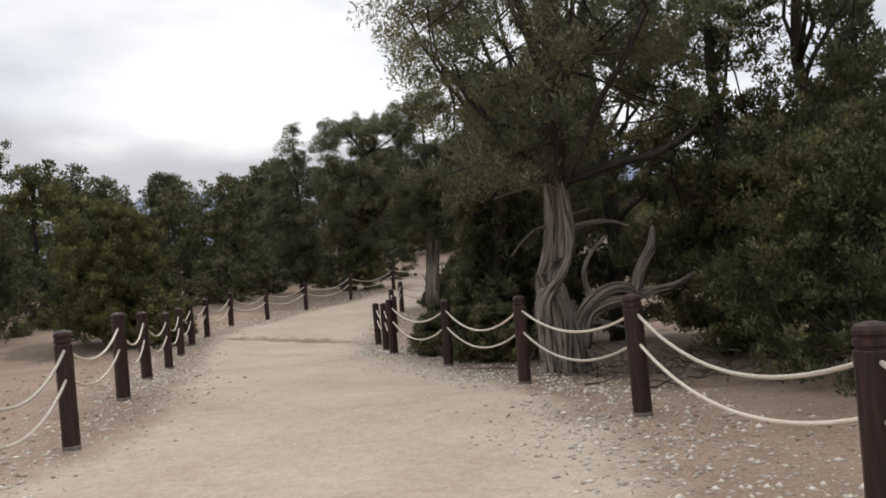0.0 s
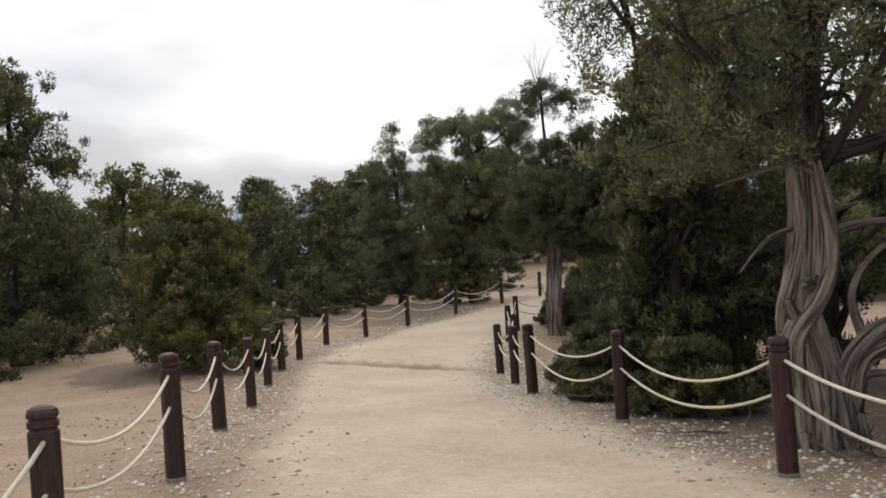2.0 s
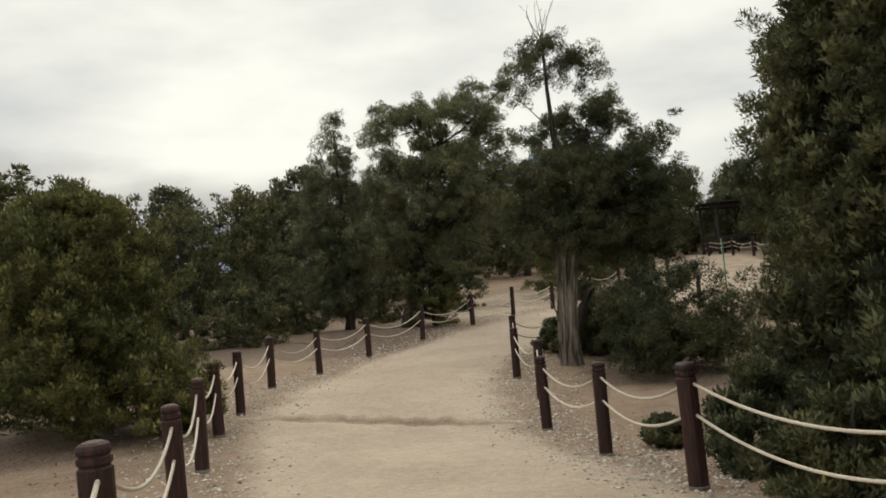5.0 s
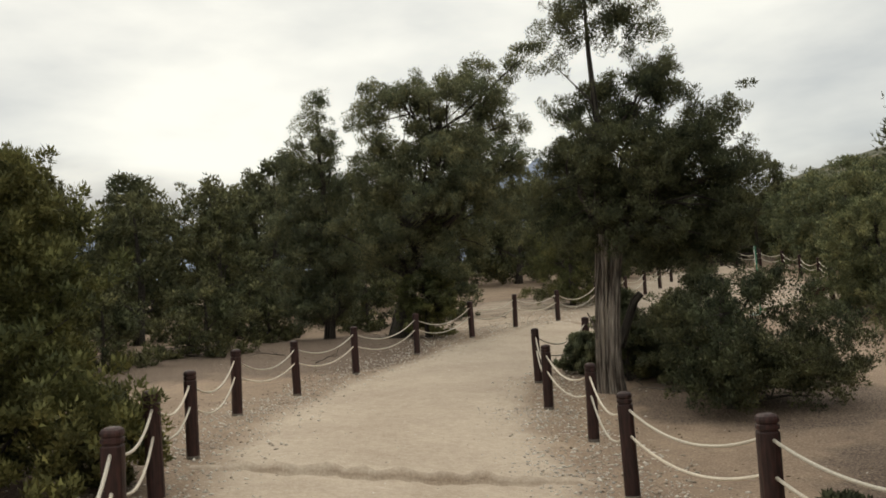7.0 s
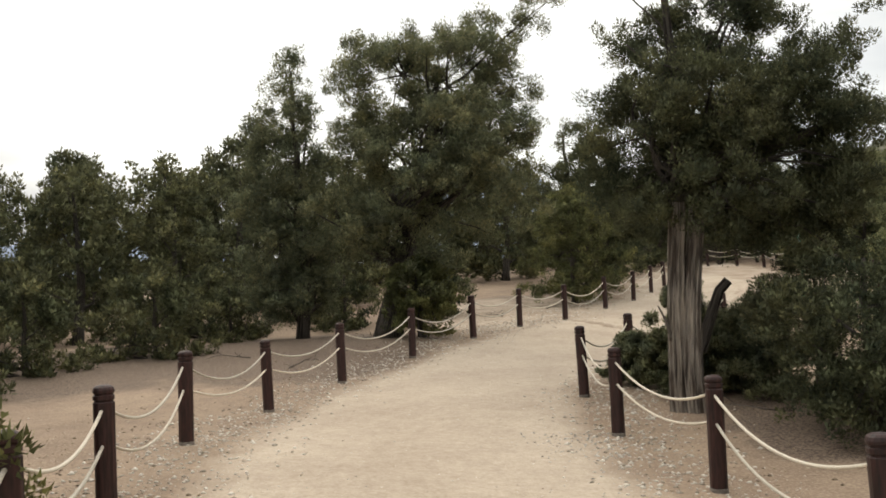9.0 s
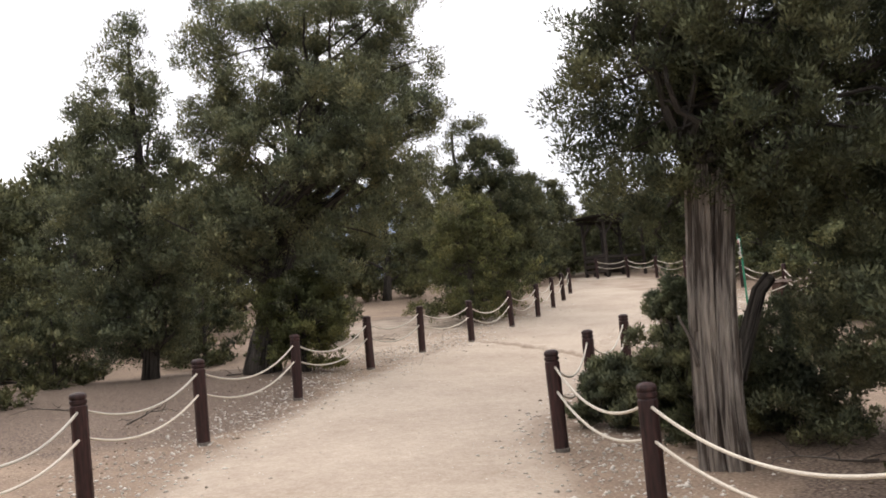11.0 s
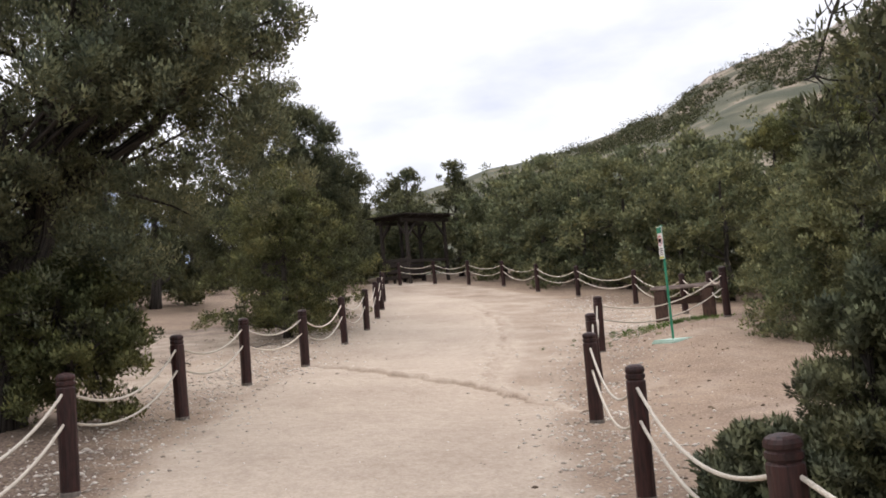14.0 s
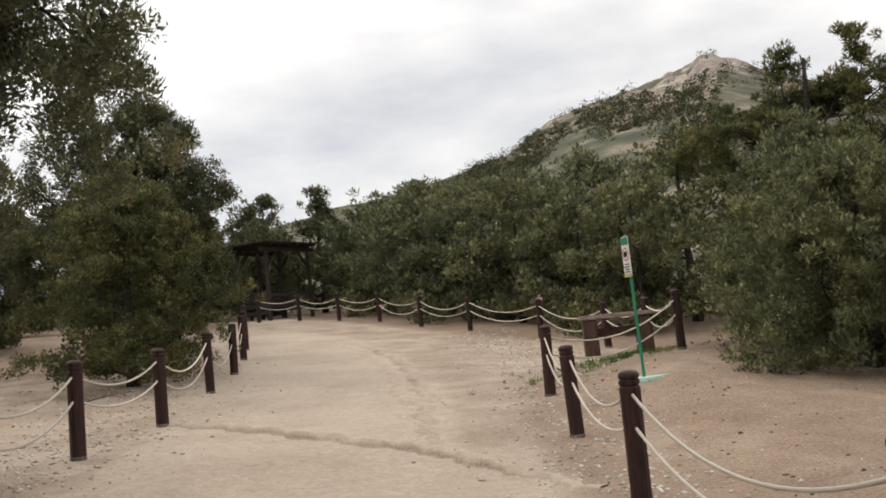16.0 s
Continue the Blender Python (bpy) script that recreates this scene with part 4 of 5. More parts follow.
# dense stand by the first posts
for k, (x, y, h, r, sh) in enumerate([(6.3, 12.9, 9.0, 2.2, "tall"), (1.5, 14.2, 4.6, 1.35, "tall"), (4.9, 12.6, 6.0, 1.8, "tall"), (1.7, 16.6, 5.2, 1.5, "tall"), (3.6, 15.6, 8.8, 2.1, "tall"), (8.6, 9.6, 7.5, 2.4, "tall")]):
    build_tree(JUN, DARKJ, x, y, h, r, 0.03, sh, seed=60 + k, boughs=78 if h > 7.2 else 105, tuft=7, per=105, size=0.068, slim=0.29)
for k, (x, y, h, r) in enumerate([(5.3, 8.6, 2.6, 1.5), (5.9, 6.2, 2.1, 1.3), (5.2, 11.2, 2.6, 1.2), (7.2, 6.0, 3.4, 1.8), (6.6, 3.9, 1.8, 1.1)]):
    build_tree("pine_bush", "soft pale green pine bush behind the ropes", x, y, h, r, leaf=LEAF_PALE, seed=70 + k, **{**BUSH, "size": 0.046, "per": 62})
for k, (x, y, h, r) in enumerate([(1.55, 12.6, 0.8, 0.8), (0.55, 14.3, 0.75, 0.75), (0.4, 15.8, 0.9, 0.8), (-0.3, 17.9, 0.3, 0.35), (-6.6, 19.6, 0.9, 0.6), (-1.15, 28.4, 0.75, 0.55), (-0.45, 28.2, 1.6, 0.65), (0.7, 26.2, 2.0, 1.0), (0.3, 27.3, 1.3, 0.8)]):
    build_tree("juniper_shrub", "low green juniper shrub at the foot of the rope fence", x, y, h, r, seed=80 + k, leaf=LEAF if y < 20 else LEAF_GREY, **{**BUSH, "boughs": 36 if y < 20 else 64, "per": 110 if y < 20 else 130, "size": 0.046 if y < 20 else 0.036, "tuft_r": (0.05, 0.12), "trunk_r": 0.03, "category": "shrub", "limbs": 6})


# ---- the wood around ----
def clear_of_trail(x, y):
    off = x - float(smooth_interp(y, MID_Y, MID_X))
    if y < 16:
        return off < -12.5 or (off > 8 and y > 2)
    if y < 21:
        return off < -8 or off > 7.5
    if y < 34:
        return off < -9.5 or x > 9.0
    if y < 44:
        return off < -9.0 or x > 13.0
    if y < 63:
        return off < -7.5 or x > 13.5
    return True


def scatter_wood():
    rng = random.Random(21)
    kinds = []
    for k, (h, r, sh, leaf) in enumerate([(5.0, 1.9, "bush", LEAF), (5.4, 1.7, "tall", LEAF), (4.2, 1.9, "bush", LEAF), (4.8, 1.9, "bush", LEAF_OLIVE)]):
        kinds.append(build_tree(JUN, "grey-green juniper tree in the surrounding wood", 0, 0, h, r, 0.03, sh, 74, 7, 34, 0.105, leaf, 0.12, seed=100 + k, limbs=6, slim=0.36, gap=0.12, tuft_r=(0.05, 0.11), group="junipers of the wood"))
    for k, (h, r) in enumerate([(3.8, 2.0), (4.4, 2.1)]):
        kinds.append(build_tree("oak_bush", "green oak bush in the thicket behind the ropes", 0, 0, h, r, 0.02, "bush", 66, 7, 34, 0.10, LEAF_GREEN, 0.08, seed=110 + k, limbs=6, category="bush", slim=0.38, gap=0.1, tuft_r=(0.05, 0.10), group="oak bushes of the thicket"))
    kinds.append(build_tree("juniper_bush", "low spreading grey-green juniper bush in the wood", 0, 0, 2.2, 1.7, 0.0, "bush", 44, 7, 36, 0.10, LEAF, 0.07, seed=120, limbs=8, category="bush", slim=0.3, group="low junipers of the wood"))
    spots = []
    used = [0] * 7

    def add(k, x, y, s):
        m = pose(x, y, low(x, y) - 0.05, 0, 0, rng.uniform(0, 360)) @ Matrix.Diagonal((s * rng.uniform(0.9, 1.15), s * rng.uniform(0.9, 1.15), s, 1))
        spots.append((x, y))
        if not used[k]:
            used[k] = 1
            kinds[k].matrix_basis = m
        else:
            copy_thing(kinds[k], m)

    # thicket behind the far ropes
    for x, y, s in [(12.2, 43.4, 0.95), (12.9, 46.2, 1.05), (12.9, 49.0, 1.1), (13.1, 51.8, 1.15), (13.0, 54.6, 1.15), (13.4, 57.4, 1.1), (15.5, 44.5, 1.3), (15.8, 48.0, 1.35), (16, 51.5, 1.3), (16, 55.5, 1.3), (14.2, 60.3, 1.2), (17, 59.5, 1.4)]:
        add(4 + (int(y) % 2), x, y, s)
    # low growth under and behind the broad juniper
    for x, y, s in [(-10.6, 34.2, 0.9), (-12.4, 32.0, 1.0), (-9.8, 37.4, 0.8), (-13.2, 28.4, 1.1), (-14.8, 25.4, 1.0), (-11.0, 39.8, 1.0), (-7.2, 40.4, 0.9), (-4.6, 42.6, 0.9), (-8.6, 43.0, 1.1), (-15.6, 30.2, 1.2), (-11.6, 26.6, 0.6), (-13.0, 19.0, 0.8), (-12.0, 16.4, 0.6)]:
        add(6, x, y, s)
    # beside the far bend, round the shelter
    for x, y, s in [(1.0, 48.6, 0.8), (2.3, 51.2, 0.85), (3.4, 54.2, 0.95), (5.0, 57.4, 1.0), (6.2, 61.0, 1.0), (8.2, 64.5, 1.0), (11.0, 65.0, 1.05), (14.0, 64.5, 1.1)]:
        add(int(y) % 3, x, y, s)
    def band(cx, cy, a0, a1, step, dists, ks, smin, smax):
        for d in dists:
            a = a0 + rng.uniform(0, step)
            while a < a1:
                x, y = cx + (d + rng.uniform(-1.8, 1.8)) * math.sin(radians(a)), cy + (d + rng.uniform(-1.8, 1.8)) * math.cos(radians(a))
                if clear_of_trail(x, y) and all((x - p) ** 2 + (y - q) ** 2 > 2.3 ** 2 for p, q in spots):
                    add(rng.choice(ks), x, y, rng.uniform(smin, smax))
                a += degrees_for(2.9, d) * step

    def degrees_for(metres, d):
        return math.degrees(metres / d)

    # the slope of junipers across the open ground, and the wood behind the broad juniper
    band(0, 4, -58, -18, 1.0, (27, 32, 38), (0, 0, 2, 3), 1.08, 1.3)
    band(0, 4, -44, -8, 1.15, (46, 54), (0, 2), 1.35, 1.65)
    band(0, 4, -10, 14, 1.15, (51, 57, 65), (0, 2), 1.15, 1.45)
    band(-4, 28, 40, 74, 1.25, (23, 29), (0, 2, 4, 5), 0.75, 1.0)
    band(-4, 28, 14, 50, 1.3, (46, 54), (0, 2, 4, 5), 0.9, 1.15)
    band(0, 4, 30, 62, 1.6, (17,), (0, 1, 2), 1.0, 1.3)


scatter_wood()


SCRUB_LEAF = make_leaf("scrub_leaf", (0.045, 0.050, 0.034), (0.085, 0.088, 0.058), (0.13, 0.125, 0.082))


def build_hill_scrub():
    g = np.random.default_rng(5)
    n = 11000
    az, d = g.uniform(11, 68, n), 65 + 255 * g.uniform(0.1, 1.0, n) ** 0.8
    s = (d - 65) / 255
    x, y = -4 + d * np.sin(np.radians(az)), 28 + d * np.cos(np.radians(az))
    bare = np.sin(0.045 * x + 0.8) * np.sin(0.05 * y - 0.4) + 0.5 * np.sin(0.13 * x - 0.1 * y)
    keep = (bare < 1.1 - 0.4 * s) & (g.uniform(0, 1, n) > 0.95 * rocky(az, s) ** 0.5)
    x, y, s = x[keep], y[keep], s[keep]
    r = (0.6 + 1.6 * g.uniform(0, 1, len(x)) ** 2) * (1 + 0.5 * s)
    z = np.where(s > 0.22, hill_height(x, y) + 1.2, lie(x, y))
    c = np.stack([x, y, z + r * 0.45], -1)
    s = r
    tagged(place("hill_scrub", spray_mesh("hill_scrub", c, s, 34, 0.42, SCRUB_LEAF, 6, up=0.5, flat=0.75, slim=0.75)), "scattered dark scrub covering the hillside", "scrub", kind="stuff")


build_hill_scrub()


# ---- shelter beyond the far ropes ----
def build_shelter(x, y, turn):
    shelter = new("wooden_shelter")
    W, D, H = 2.75, 1.9, 2.75

    def beam(name, a, b, th, tw=None, label=""):
        a, b = Vector(a), Vector(b)
        ln = (b - a).length
        return part(name, box(tw or th, th, ln, 0.01), DARK_WOOD, shelter, label, Matrix.Translation((a + b) / 2) @ (b - a).to_track_quat("Z", "Y").to_matrix().to_4x4())
    for px in (0.15, W - 0.15):
        for py in (0.15, D - 0.15):
            beam("post", (px, py, -0.3), (px, py, H), 0.13)
            sx = 0.6 if px < 1 else -0.6
            sy = 0.5 if py < 1 else -0.5
            beam("brace", (px, py, H - 0.75), (px + sx, py, H - 0.08), 0.08)
            beam("brace", (px, py, H - 0.7), (px, py + sy, H - 0.08), 0.08)
    beam("post", (W / 2, D - 0.15, -0.3), (W / 2, D - 0.15, H), 0.12)
    for py in (0.15, D - 0.15):
        beam("roof_beam", (-0.15, py, H + 0.02), (W + 0.15, py, H + 0.02), 0.16, 0.12)
    for k in range(6):
        px = 0.1 + k * (W - 0.2) / 5
        beam("rafter", (px, -0.25, H + 0.16), (px, D + 0.25, H + 0.2), 0.10, 0.07)
    for k in range(11):
        py = -0.3 + 0.115 + k * 0.232
        part("roof_board", box(W + 0.6, 0.225, 0.035, 0.006), DARK_WOOD, shelter, "", pose(W / 2, py, H + 0.25 + 0.015 * py + (0.006 if k % 2 else 0)))
    for k, z in enumerate((0.28, 0.55, 0.82, 1.02)):
        beam("rail_board", (0.1, D - 0.2, z), (W - 0.1, D - 0.2, z), 0.16, 0.035)
        beam("rail_board", (0.12, 0.1, z), (0.12, D - 0.1, z), 0.16, 0.035)
    for k in range(4):
        beam("seat_board", (0.2, D - 0.72 + 0.13 * k, 0.46), (W - 0.2, D - 0.72 + 0.13 * k, 0.46), 0.04, 0.12)
    for px in (0.4, W / 2, W - 0.4):
        beam("seat_leg", (px, D - 0.5, -0.2), (px, D - 0.5, 0.44), 0.10)
    beam("front_rail", (0.2, 0.12, 0.95), (W - 0.2, 0.12, 0.95), 0.12, 0.05)
    beam("front_rail", (0.2, 0.12, 0.55), (W - 0.2, 0.12, 0.55), 0.12, 0.05)
    shelter.matrix_basis = pose(x, y, low(x + 1, y + 1), 0, 0, turn)
    tagged(shelter, "small dark timber shelter with flat boarded roof and braces", "shelter")


build_shelter(9.3, 59.85, 23)


# ---- sign on a green pole ----
def build_sign(x, y):
    sign = new("trail_sign")
    z = low(x, y)
    slab = box(0.54, 0.46, 0.14, 0.03)
    for v in slab.verts:
        v.co.x += 0.03 * math.sin(9 * v.co.y + 3 * v.co.z)
        v.co.y += 0.03 * math.sin(7 * v.co.x)
    part("base_slab", slab, PALE_GREEN, sign, "pale green painted concrete slab", pose(0.04, 0.0, 0.0, 1, -1, 8))
    part("pole", lathe_bm([(0.021, 0.0), (0.021, 1.0), (0.020, 1.94), (0.012, 1.95)], 12), GREEN_PAINT, sign)
    part("pole_cap", lathe_bm([(0.025, 1.93), (0.025, 1.955), (0.010, 1.965)], 12), GREEN_PAINT, sign)
    face = part("panel", box(0.165, 0.012, 0.54, 0.005), WHITE_PAINT, sign, "narrow white notice panel", pose(0, -0.032, 1.67))
    part("header", box(0.157, 0.006, 0.10, 0.002), GREEN_PAINT, face, "green header strip", pose(0, -0.0085, 0.21))
    ring = bmesh.new()
    ro, ri = [], []
    for k in range(28):
        a = 2 * math.pi * k / 28
        ro.append(ring.verts.new((0.066 * math.cos(a), 0, 0.088 * math.sin(a))))
        ri.append(ring.verts.new((0.054 * math.cos(a), 0, 0.074 * math.sin(a))))
    for k in range(28):
        ring.faces.new((ro[k], ro[(k + 1) % 28], ri[(k + 1) % 28], ri[k]))
    part("red_ring", ring, RED_PAINT, face, "red oval ring", pose(0, -0.0105, 0.035))
    part("symbol", box(0.05, 0.005, 0.08, 0.015), BLACK_PAINT, face, "dark symbol", pose(0, -0.009, 0.035, 0, 20, 0))
    for k, w in enumerate((0.11, 0.12, 0.09, 0.115)):
        part("text_bar", box(w, 0.004, 0.014, 0.001), BLACK_PAINT, face, "unreadable line of text", pose(0, -0.0085, -0.10 - 0.034 * k))
    part("footer", box(0.157, 0.006, 0.035, 0.002), LIME_PAINT, face, "yellow-green footer strip", pose(0, -0.0085, -0.246))
    sign.matrix_basis = pose(x, y, z - 0.05, 0, -1.0, -100)
    tagged(sign, "narrow white notice on green pole in pale green slab", "sign")


LIME_PAINT = make_simple("lime_paint", (0.45, 0.48, 0.12), (0.55, 0.58, 0.18), 8, 0.5)
build_sign(4.46, 36.29)


# ---- table inside the corner of the ropes ----
TABLE_TOP = make_simple("worn_tabletop", (0.16, 0.125, 0.11), (0.36, 0.30, 0.27), 5, 0.8, (1, 5, 5), 0.4)
PANEL_WOOD = make_simple("brown_panel", (0.045, 0.027, 0.020), (0.10, 0.06, 0.045), 6, 0.7, (4, 4, 1), 0.4)


def build_table(x, y, turn):
    table = new("rustic_table")
    for k in range(3):
        part("top_plank", box(1.55, 0.225, 0.085, 0.02), TABLE_TOP, table, "", pose(0, -0.23 + 0.23 * k, 0.72, 0, 0, 0.4 * (k - 1)))
    for px in (-0.58, 0.42):
        part("side_panel", box(0.26, 0.64, 0.80, 0.03), PANEL_WOOD, table, "", pose(px, 0, 0.28))
    part("stretcher", box(1.0, 0.12, 0.16, 0.015), PANEL_WOOD, table, "", pose(-0.08, 0, 0.42))
    table.matrix_basis = pose(x, y, low(x, y), 0, 0, turn)
    tagged(table, "low rustic table with worn greyish plank top on brown panels", "table")


build_table(7.85, 39.95, -40)


# ---- earth water bars across the trail ----
BAR = [(-1.0, -0.03), (-0.6, 0.25), (-0.25, 0.9), (0.0, 1.0), (0.2, 0.45), (0.4, -0.05), (0.8, -0.2)]
WASH = [(-1.0, -0.1), (-0.75, 0.7), (-0.45, 0.9), (-0.2, 0.2), (0.15, 0.2), (0.4, 0.8), (0.7, 0.6), (1.0, -0.1)]


def build_water_bar(name, pts, width, height, label, sec=BAR, category="water bar"):
    v, f = [], []
    fine = []
    for (x0, y0), (x1, y1) in zip(pts, pts[1:]):
        for k in range(12):
            fine.append((x0 + (x1 - x0) * k / 12, y0 + (y1 - y0) * k / 12))
    fine.append(pts[-1])
    n = len(fine)
    for i, (x, y) in enumerate(fine):
        x0, y0 = fine[max(i - 1, 0)]
        x1, y1 = fine[min(i + 1, n - 1)]
        d = math.hypot(x1 - x0, y1 - y0)
        nx, ny = (y1 - y0) / d, -(x1 - x0) / d
        if ny > 0:
            nx, ny = -nx, -ny
        end = min(1.0, 4 * min(i, n - 1 - i) / n)
        wob = 0.05 * math.sin(i * 0.9) + 0.04 * math.sin(i * 2.3)
        for a, h in sec:
            px, py = x + nx * (a * width + wob), y + ny * (a * width + wob)
            v.append((px, py, low(px, py) - 0.012 + height * h * (0.3 + 0.7 * end) * (0.9 + 0.2 * math.sin(i * 1.7))))
    m = len(sec)
    for i in range(n - 1):
        for k in range(m - 1):
            f.append((i * m + k, i * m + k + 1, (i + 1) * m + k + 1, (i + 1) * m + k))
    me = mesh_of(name, v, f, GROUND, True)
    a = me.attributes.new("trail", "FLOAT", "POINT")
    # near face mixed towards dark soil, standing in for the crease's shade
    a.data.foreach_set("value", np.array([0.72 if a < 0.1 else 0.45 if a < 0.3 else 0.58 for a, h in sec] * n, dtype=np.float32))
    tagged(place(name, me), label, category, kind="structure")


build_water_bar("water_bar_1", [(-6.1, 20.5), (-4.6, 20.3), (-3.3, 20.15), (-1.9, 20.25)], 0.24, 0.13, "low packed earth ridge across the sandy trail")
build_water_bar("water_bar_2", [(-1.0, 39.7), (-0.6, 38.4), (-0.1, 36.9), (0.5, 35.5), (0.6, 34.5), (0.75, 33.4)], 0.24, 0.09, "low packed earth ridge slanting across the sandy trail")


build_water_bar("gully", [(0.6, 35.9), (1.6, 37.6), (2.8, 39.4), (4.0, 41.6), (5.1, 43.9), (6.1, 46.8), (6.7, 49.2)], 0.34, 0.07, "shallow washed gully along the sandy trail", WASH, "gully")


# ---- gravel, litter and grass ----
def scatter_gravel(name, n, seed, smin, smax, where, mat, label, category):
    g = np.random.default_rng(seed)
    base = np.array([(1, 0.2, 0), (-0.9, 0.1, 0.1), (0, 1, -0.1), (0.1, -0.9, 0), (0.1, 0, 1), (0, 0, -1)])
    tri = np.array([(0, 2, 4), (2, 1, 4), (1, 3, 4), (3, 0, 4), (2, 0, 5), (1, 2, 5), (3, 1, 5), (0, 3, 5)])
    x, y = where(g, n)
    k = len(x)
    s = smin + (smax - smin) * g.uniform(0, 1, k) ** 3
    shape = s[:, None, None] * np.stack([g.uniform(0.7, 1.4, k), g.uniform(0.7, 1.2, k), g.uniform(0.35, 0.75, k)], -1)[:, None, :]
    v = base[None] * shape * g.uniform(0.75, 1.2, (k, 6, 1))
    a = g.uniform(0, 6.28, k)
    ca, sa = np.cos(a)[:, None], np.sin(a)[:, None]
    vx, vy = v[..., 0] * ca - v[..., 1] * sa, v[..., 0] * sa + v[..., 1] * ca
    z = lie(x, y)
    v = np.stack([vx + x[:, None], vy + y[:, None], v[..., 2] + (z + s * 0.12)[:, None]], -1).reshape(-1, 3)
    f = (tri[None] + 6 * np.arange(k)[:, None, None]).reshape(-1, 3)
    me = bpy.data.meshes.new(name)
    me.vertices.add(len(v))
    me.vertices.foreach_set("co", v.astype(np.float32).ravel())
    me.loops.add(f.size)
    me.loops.foreach_set("vertex_index", f.astype(np.int32).ravel())
    me.polygons.add(len(f))
    me.polygons.foreach_set("loop_start", np.arange(0, f.size, 3, dtype=np.int32))
    me.materials.append(mat)
    me.update(calc_edges=True)
    tagged(place(name, me), label, category, kind="stuff")


def verge(g, n):
    y = g.uniform(2, 48, n)
    side = np.where(g.uniform(0, 1, n) < 0.5, -1, 1)
    off = np.interp(y, HALF_Y, HALF_W) * np.abs(g.normal(1.15, 0.22, n)) * side
    return smooth_interp(y, MID_Y, MID_X) + off, y


def washed(g, n):
    """The strip of fine grey gravel along the outer edge of the trail."""
    y = g.uniform(1.5, 25, n)
    off = np.interp(y, HALF_Y, HALF_W) * g.normal(0.9, 0.17, n)
    keep = np.sin(1.3 * y) + np.sin(0.47 * y + 1) + g.normal(0, 0.8, n) > -0.6
    return (smooth_interp(y, MID_Y, MID_X) + off)[keep], y[keep]


def beyond(g, n):
    y = g.uniform(2, 46, n)
    side = np.where(g.uniform(0, 1, n) < 0.6, -1, 1)
    off = np.interp(y, HALF_Y, HALF_W) * np.abs(g.normal(1.7, 0.4, n)) * side
    return smooth_interp(y, MID_Y, MID_X) + off, y


def anywhere(g, n):
    y = g.uniform(1, 45, n)
    return smooth_interp(y, MID_Y, MID_X) + g.normal(0, 3.0, n), y


def make_islands(name, lo, hi):
    m, n, l, b = material(name, 0.9)
    geo = n.new("ShaderNodeNewGeometry")
    l.new(ramp(n, l, geo.outputs["Random Per Island"], (0.0, lo), (1.0, hi)), b.inputs["Base Color"])
    return m


GRAVEL = make_islands("gravel_stone", (0.28, 0.23, 0.18), (0.74, 0.68, 0.60))
GREY_GRAVEL = make_islands("grey_gravel", (0.20, 0.18, 0.155), (0.60, 0.56, 0.51))
LITTER = make_islands("litter_bits", (0.10, 0.07, 0.05), (0.34, 0.26, 0.18))
scatter_gravel("gravel", 30000, 3, 0.006, 0.036, verge, GRAVEL, "pale gravel strewn along the edges of the trail", "gravel")
scatter_gravel("fine_gravel", 11000, 5, 0.006, 0.024, washed, GREY_GRAVEL, "fine grey gravel washed along the edge of the trail", "gravel")
scatter_gravel("loose_pebbles", 6000, 4, 0.004, 0.016, anywhere, GRAVEL, "small loose pebbles on the dirt", "pebbles")
scatter_gravel("bark_litter", 6000, 8, 0.006, 0.03, beyond, LITTER, "brown bark and twig litter on the verges", "litter")


def gully(g, n):
    s = g.uniform(0, 1, n)
    y = 35.4 + 9.0 * s
    return np.interp(y, GULLY_Y, GULLY_X) + g.normal(0, 0.13, n), y + g.normal(0, 0.1, n)


scatter_gravel("gully_gravel", 420, 12, 0.006, 0.018, gully, GRAVEL, "fine gravel washed into a shallow gully", "gravel")


def build_grass():
    g = np.random.default_rng(7)
    n = 260
    x, y = g.normal(6.2, 0.9, n), g.normal(38.6, 0.45, n)
    c = np.stack([x, y, lie(x, y)], -1)
    tagged(place("grass", spray_mesh("grass", c, np.full(n, 0.05), 14, 0.07, GRASS, 9, up=1.6, flat=0.1, slim=0.06)), "thin green grass beside the sign", "grass", kind="stuff")


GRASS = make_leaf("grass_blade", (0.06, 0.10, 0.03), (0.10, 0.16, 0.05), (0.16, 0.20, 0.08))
build_grass()


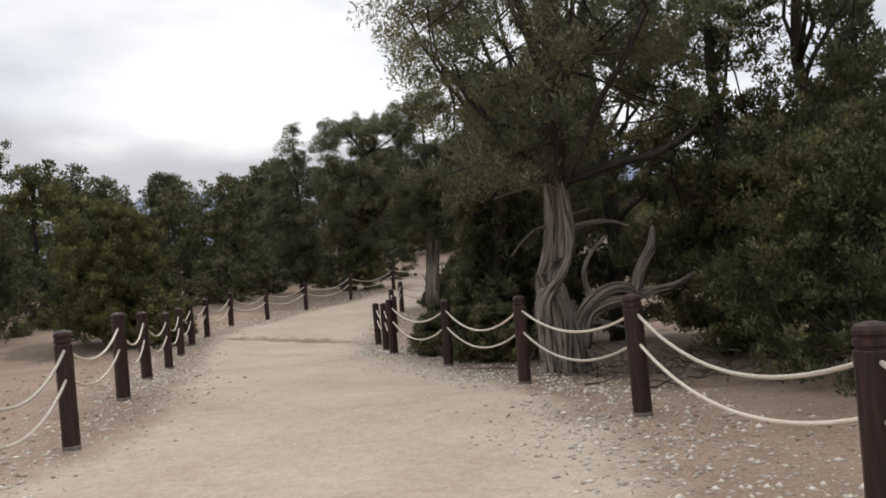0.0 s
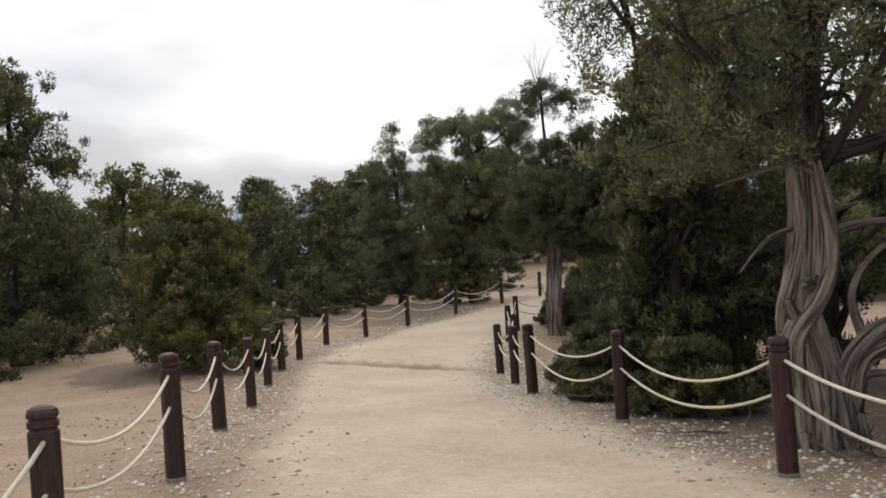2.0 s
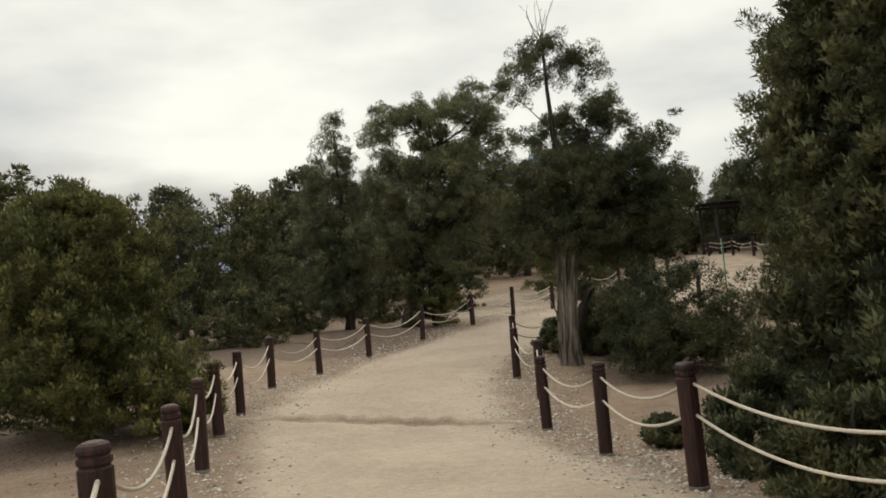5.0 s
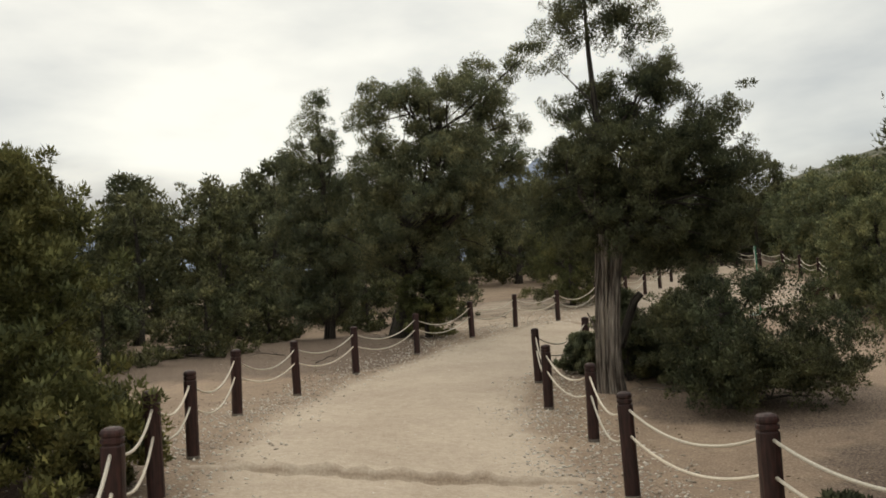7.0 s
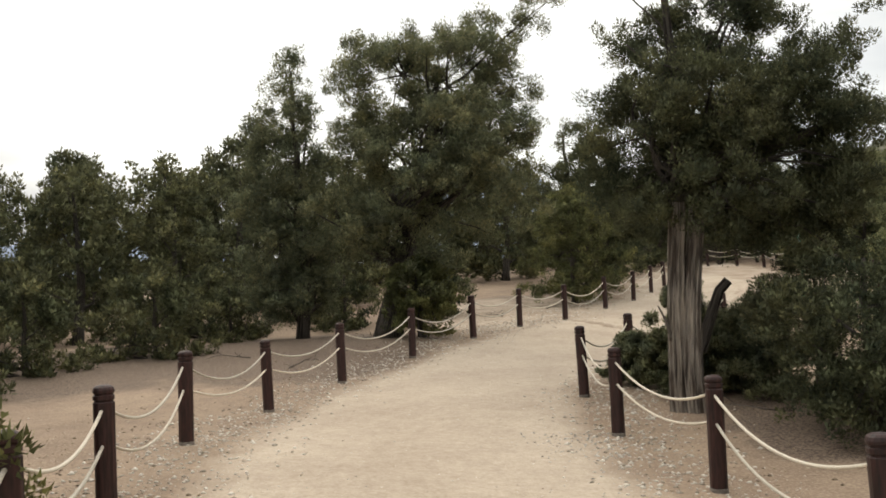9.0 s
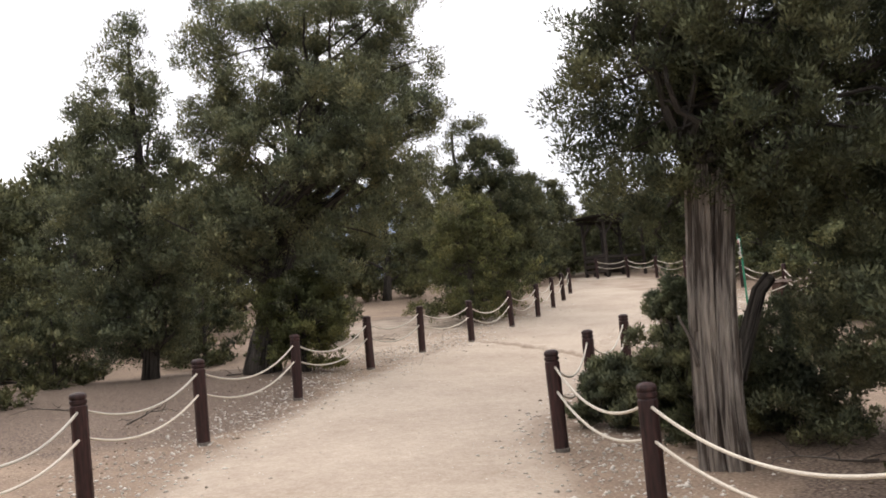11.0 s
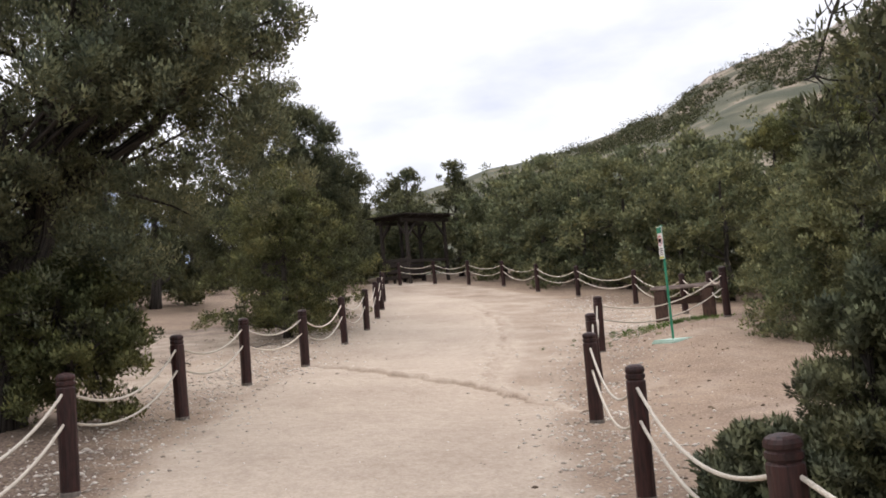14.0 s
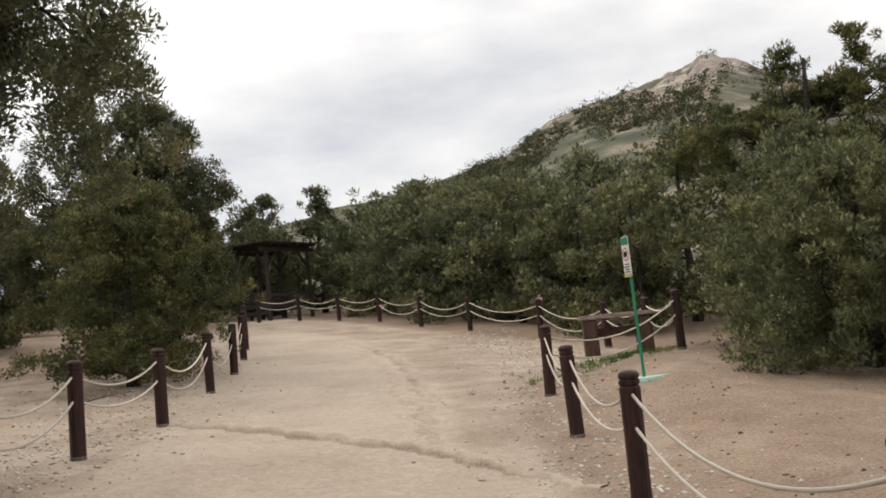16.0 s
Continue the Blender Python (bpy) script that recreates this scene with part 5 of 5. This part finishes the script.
# ---- fallen twigs under the junipers ----
def build_twigs():
    rng = random.Random(17)
    for x, y in [(1.7, 11.3), (1.2, 12.9), (2.4, 9.9), (1.0, 13.6), (-7.0, 31.0), (-6.2, 35.4), (-8.2, 33.0), (-1.2, 42.6), (-2.6, 41.5), (0.2, 25.8)]:
        twig = new("fallen_branch")
        t = Tubes()
        a = rng.uniform(0, 6.28)
        p, q = Vector((0, 0, 0.02)), Vector((0.9 * math.cos(a), 0.9 * math.sin(a), 0.05))
        main = bend(p, q, 6, 0.05, rng)
        t.add(main, [0.014 * (1 - 0.7 * i / 6) for i in range(7)], 6)
        place("stick", t.mesh("stick", BARK_GREY), twig)
        for k in range(4):
            side = Tubes()
            b = main[1 + k]
            e = b + Vector((rng.uniform(-0.3, 0.3), rng.uniform(-0.3, 0.3), rng.uniform(0.02, 0.2)))
            side.add(bend(b, e, 4, 0.03, rng), [0.007, 0.006, 0.005, 0.004, 0.003], 5)
            place("side_twig", side.mesh("side_twig", BARK_GREY), twig)
        twig.matrix_basis = pose(x, y, low(x, y))
        tagged(twig, "dry grey fallen branch lying on the dirt", "branch", "fallen branches")


build_twigs()


def build_brush(x, y, spread, seed):
    """A low heap of dry grey twigs under the junipers."""
    rng = random.Random(seed)
    heap = new("brush_heap")
    for k in range(16):
        t = Tubes()
        a, c = rng.uniform(0, 6.28), Vector((rng.gauss(0, spread), rng.gauss(0, spread * 0.6), rng.uniform(0.03, 0.2)))
        way = Vector((math.cos(a), math.sin(a), rng.uniform(-0.05, 0.35))) * rng.uniform(0.35, 0.8)
        main = bend(c - way * 0.5, c + way * 0.5, 6, 0.05, rng)
        t.add(main, [0.012 * (1 - 0.75 * i / 6) for i in range(7)], 5)
        for q in (2, 3, 4):
            e = main[q] + Vector((rng.uniform(-0.25, 0.25), rng.uniform(-0.25, 0.25), rng.uniform(0.02, 0.2)))
            t.add(bend(main[q], e, 3, 0.03, rng), [0.006, 0.005, 0.004, 0.003], 4)
        place("twig", t.mesh("twig", BARK_GREY), heap)
    heap.matrix_basis = pose(x, y, low(x, y))
    tagged(heap, "low heap of dry grey twigs under the junipers", "brush", "heaps of dry twigs")


for k, (x, y) in enumerate([(3.1, 10.0), (2.2, 11.8), (1.6, 13.3), (3.5, 8.6)]):
    build_brush(x, y, 0.45, 40 + k)
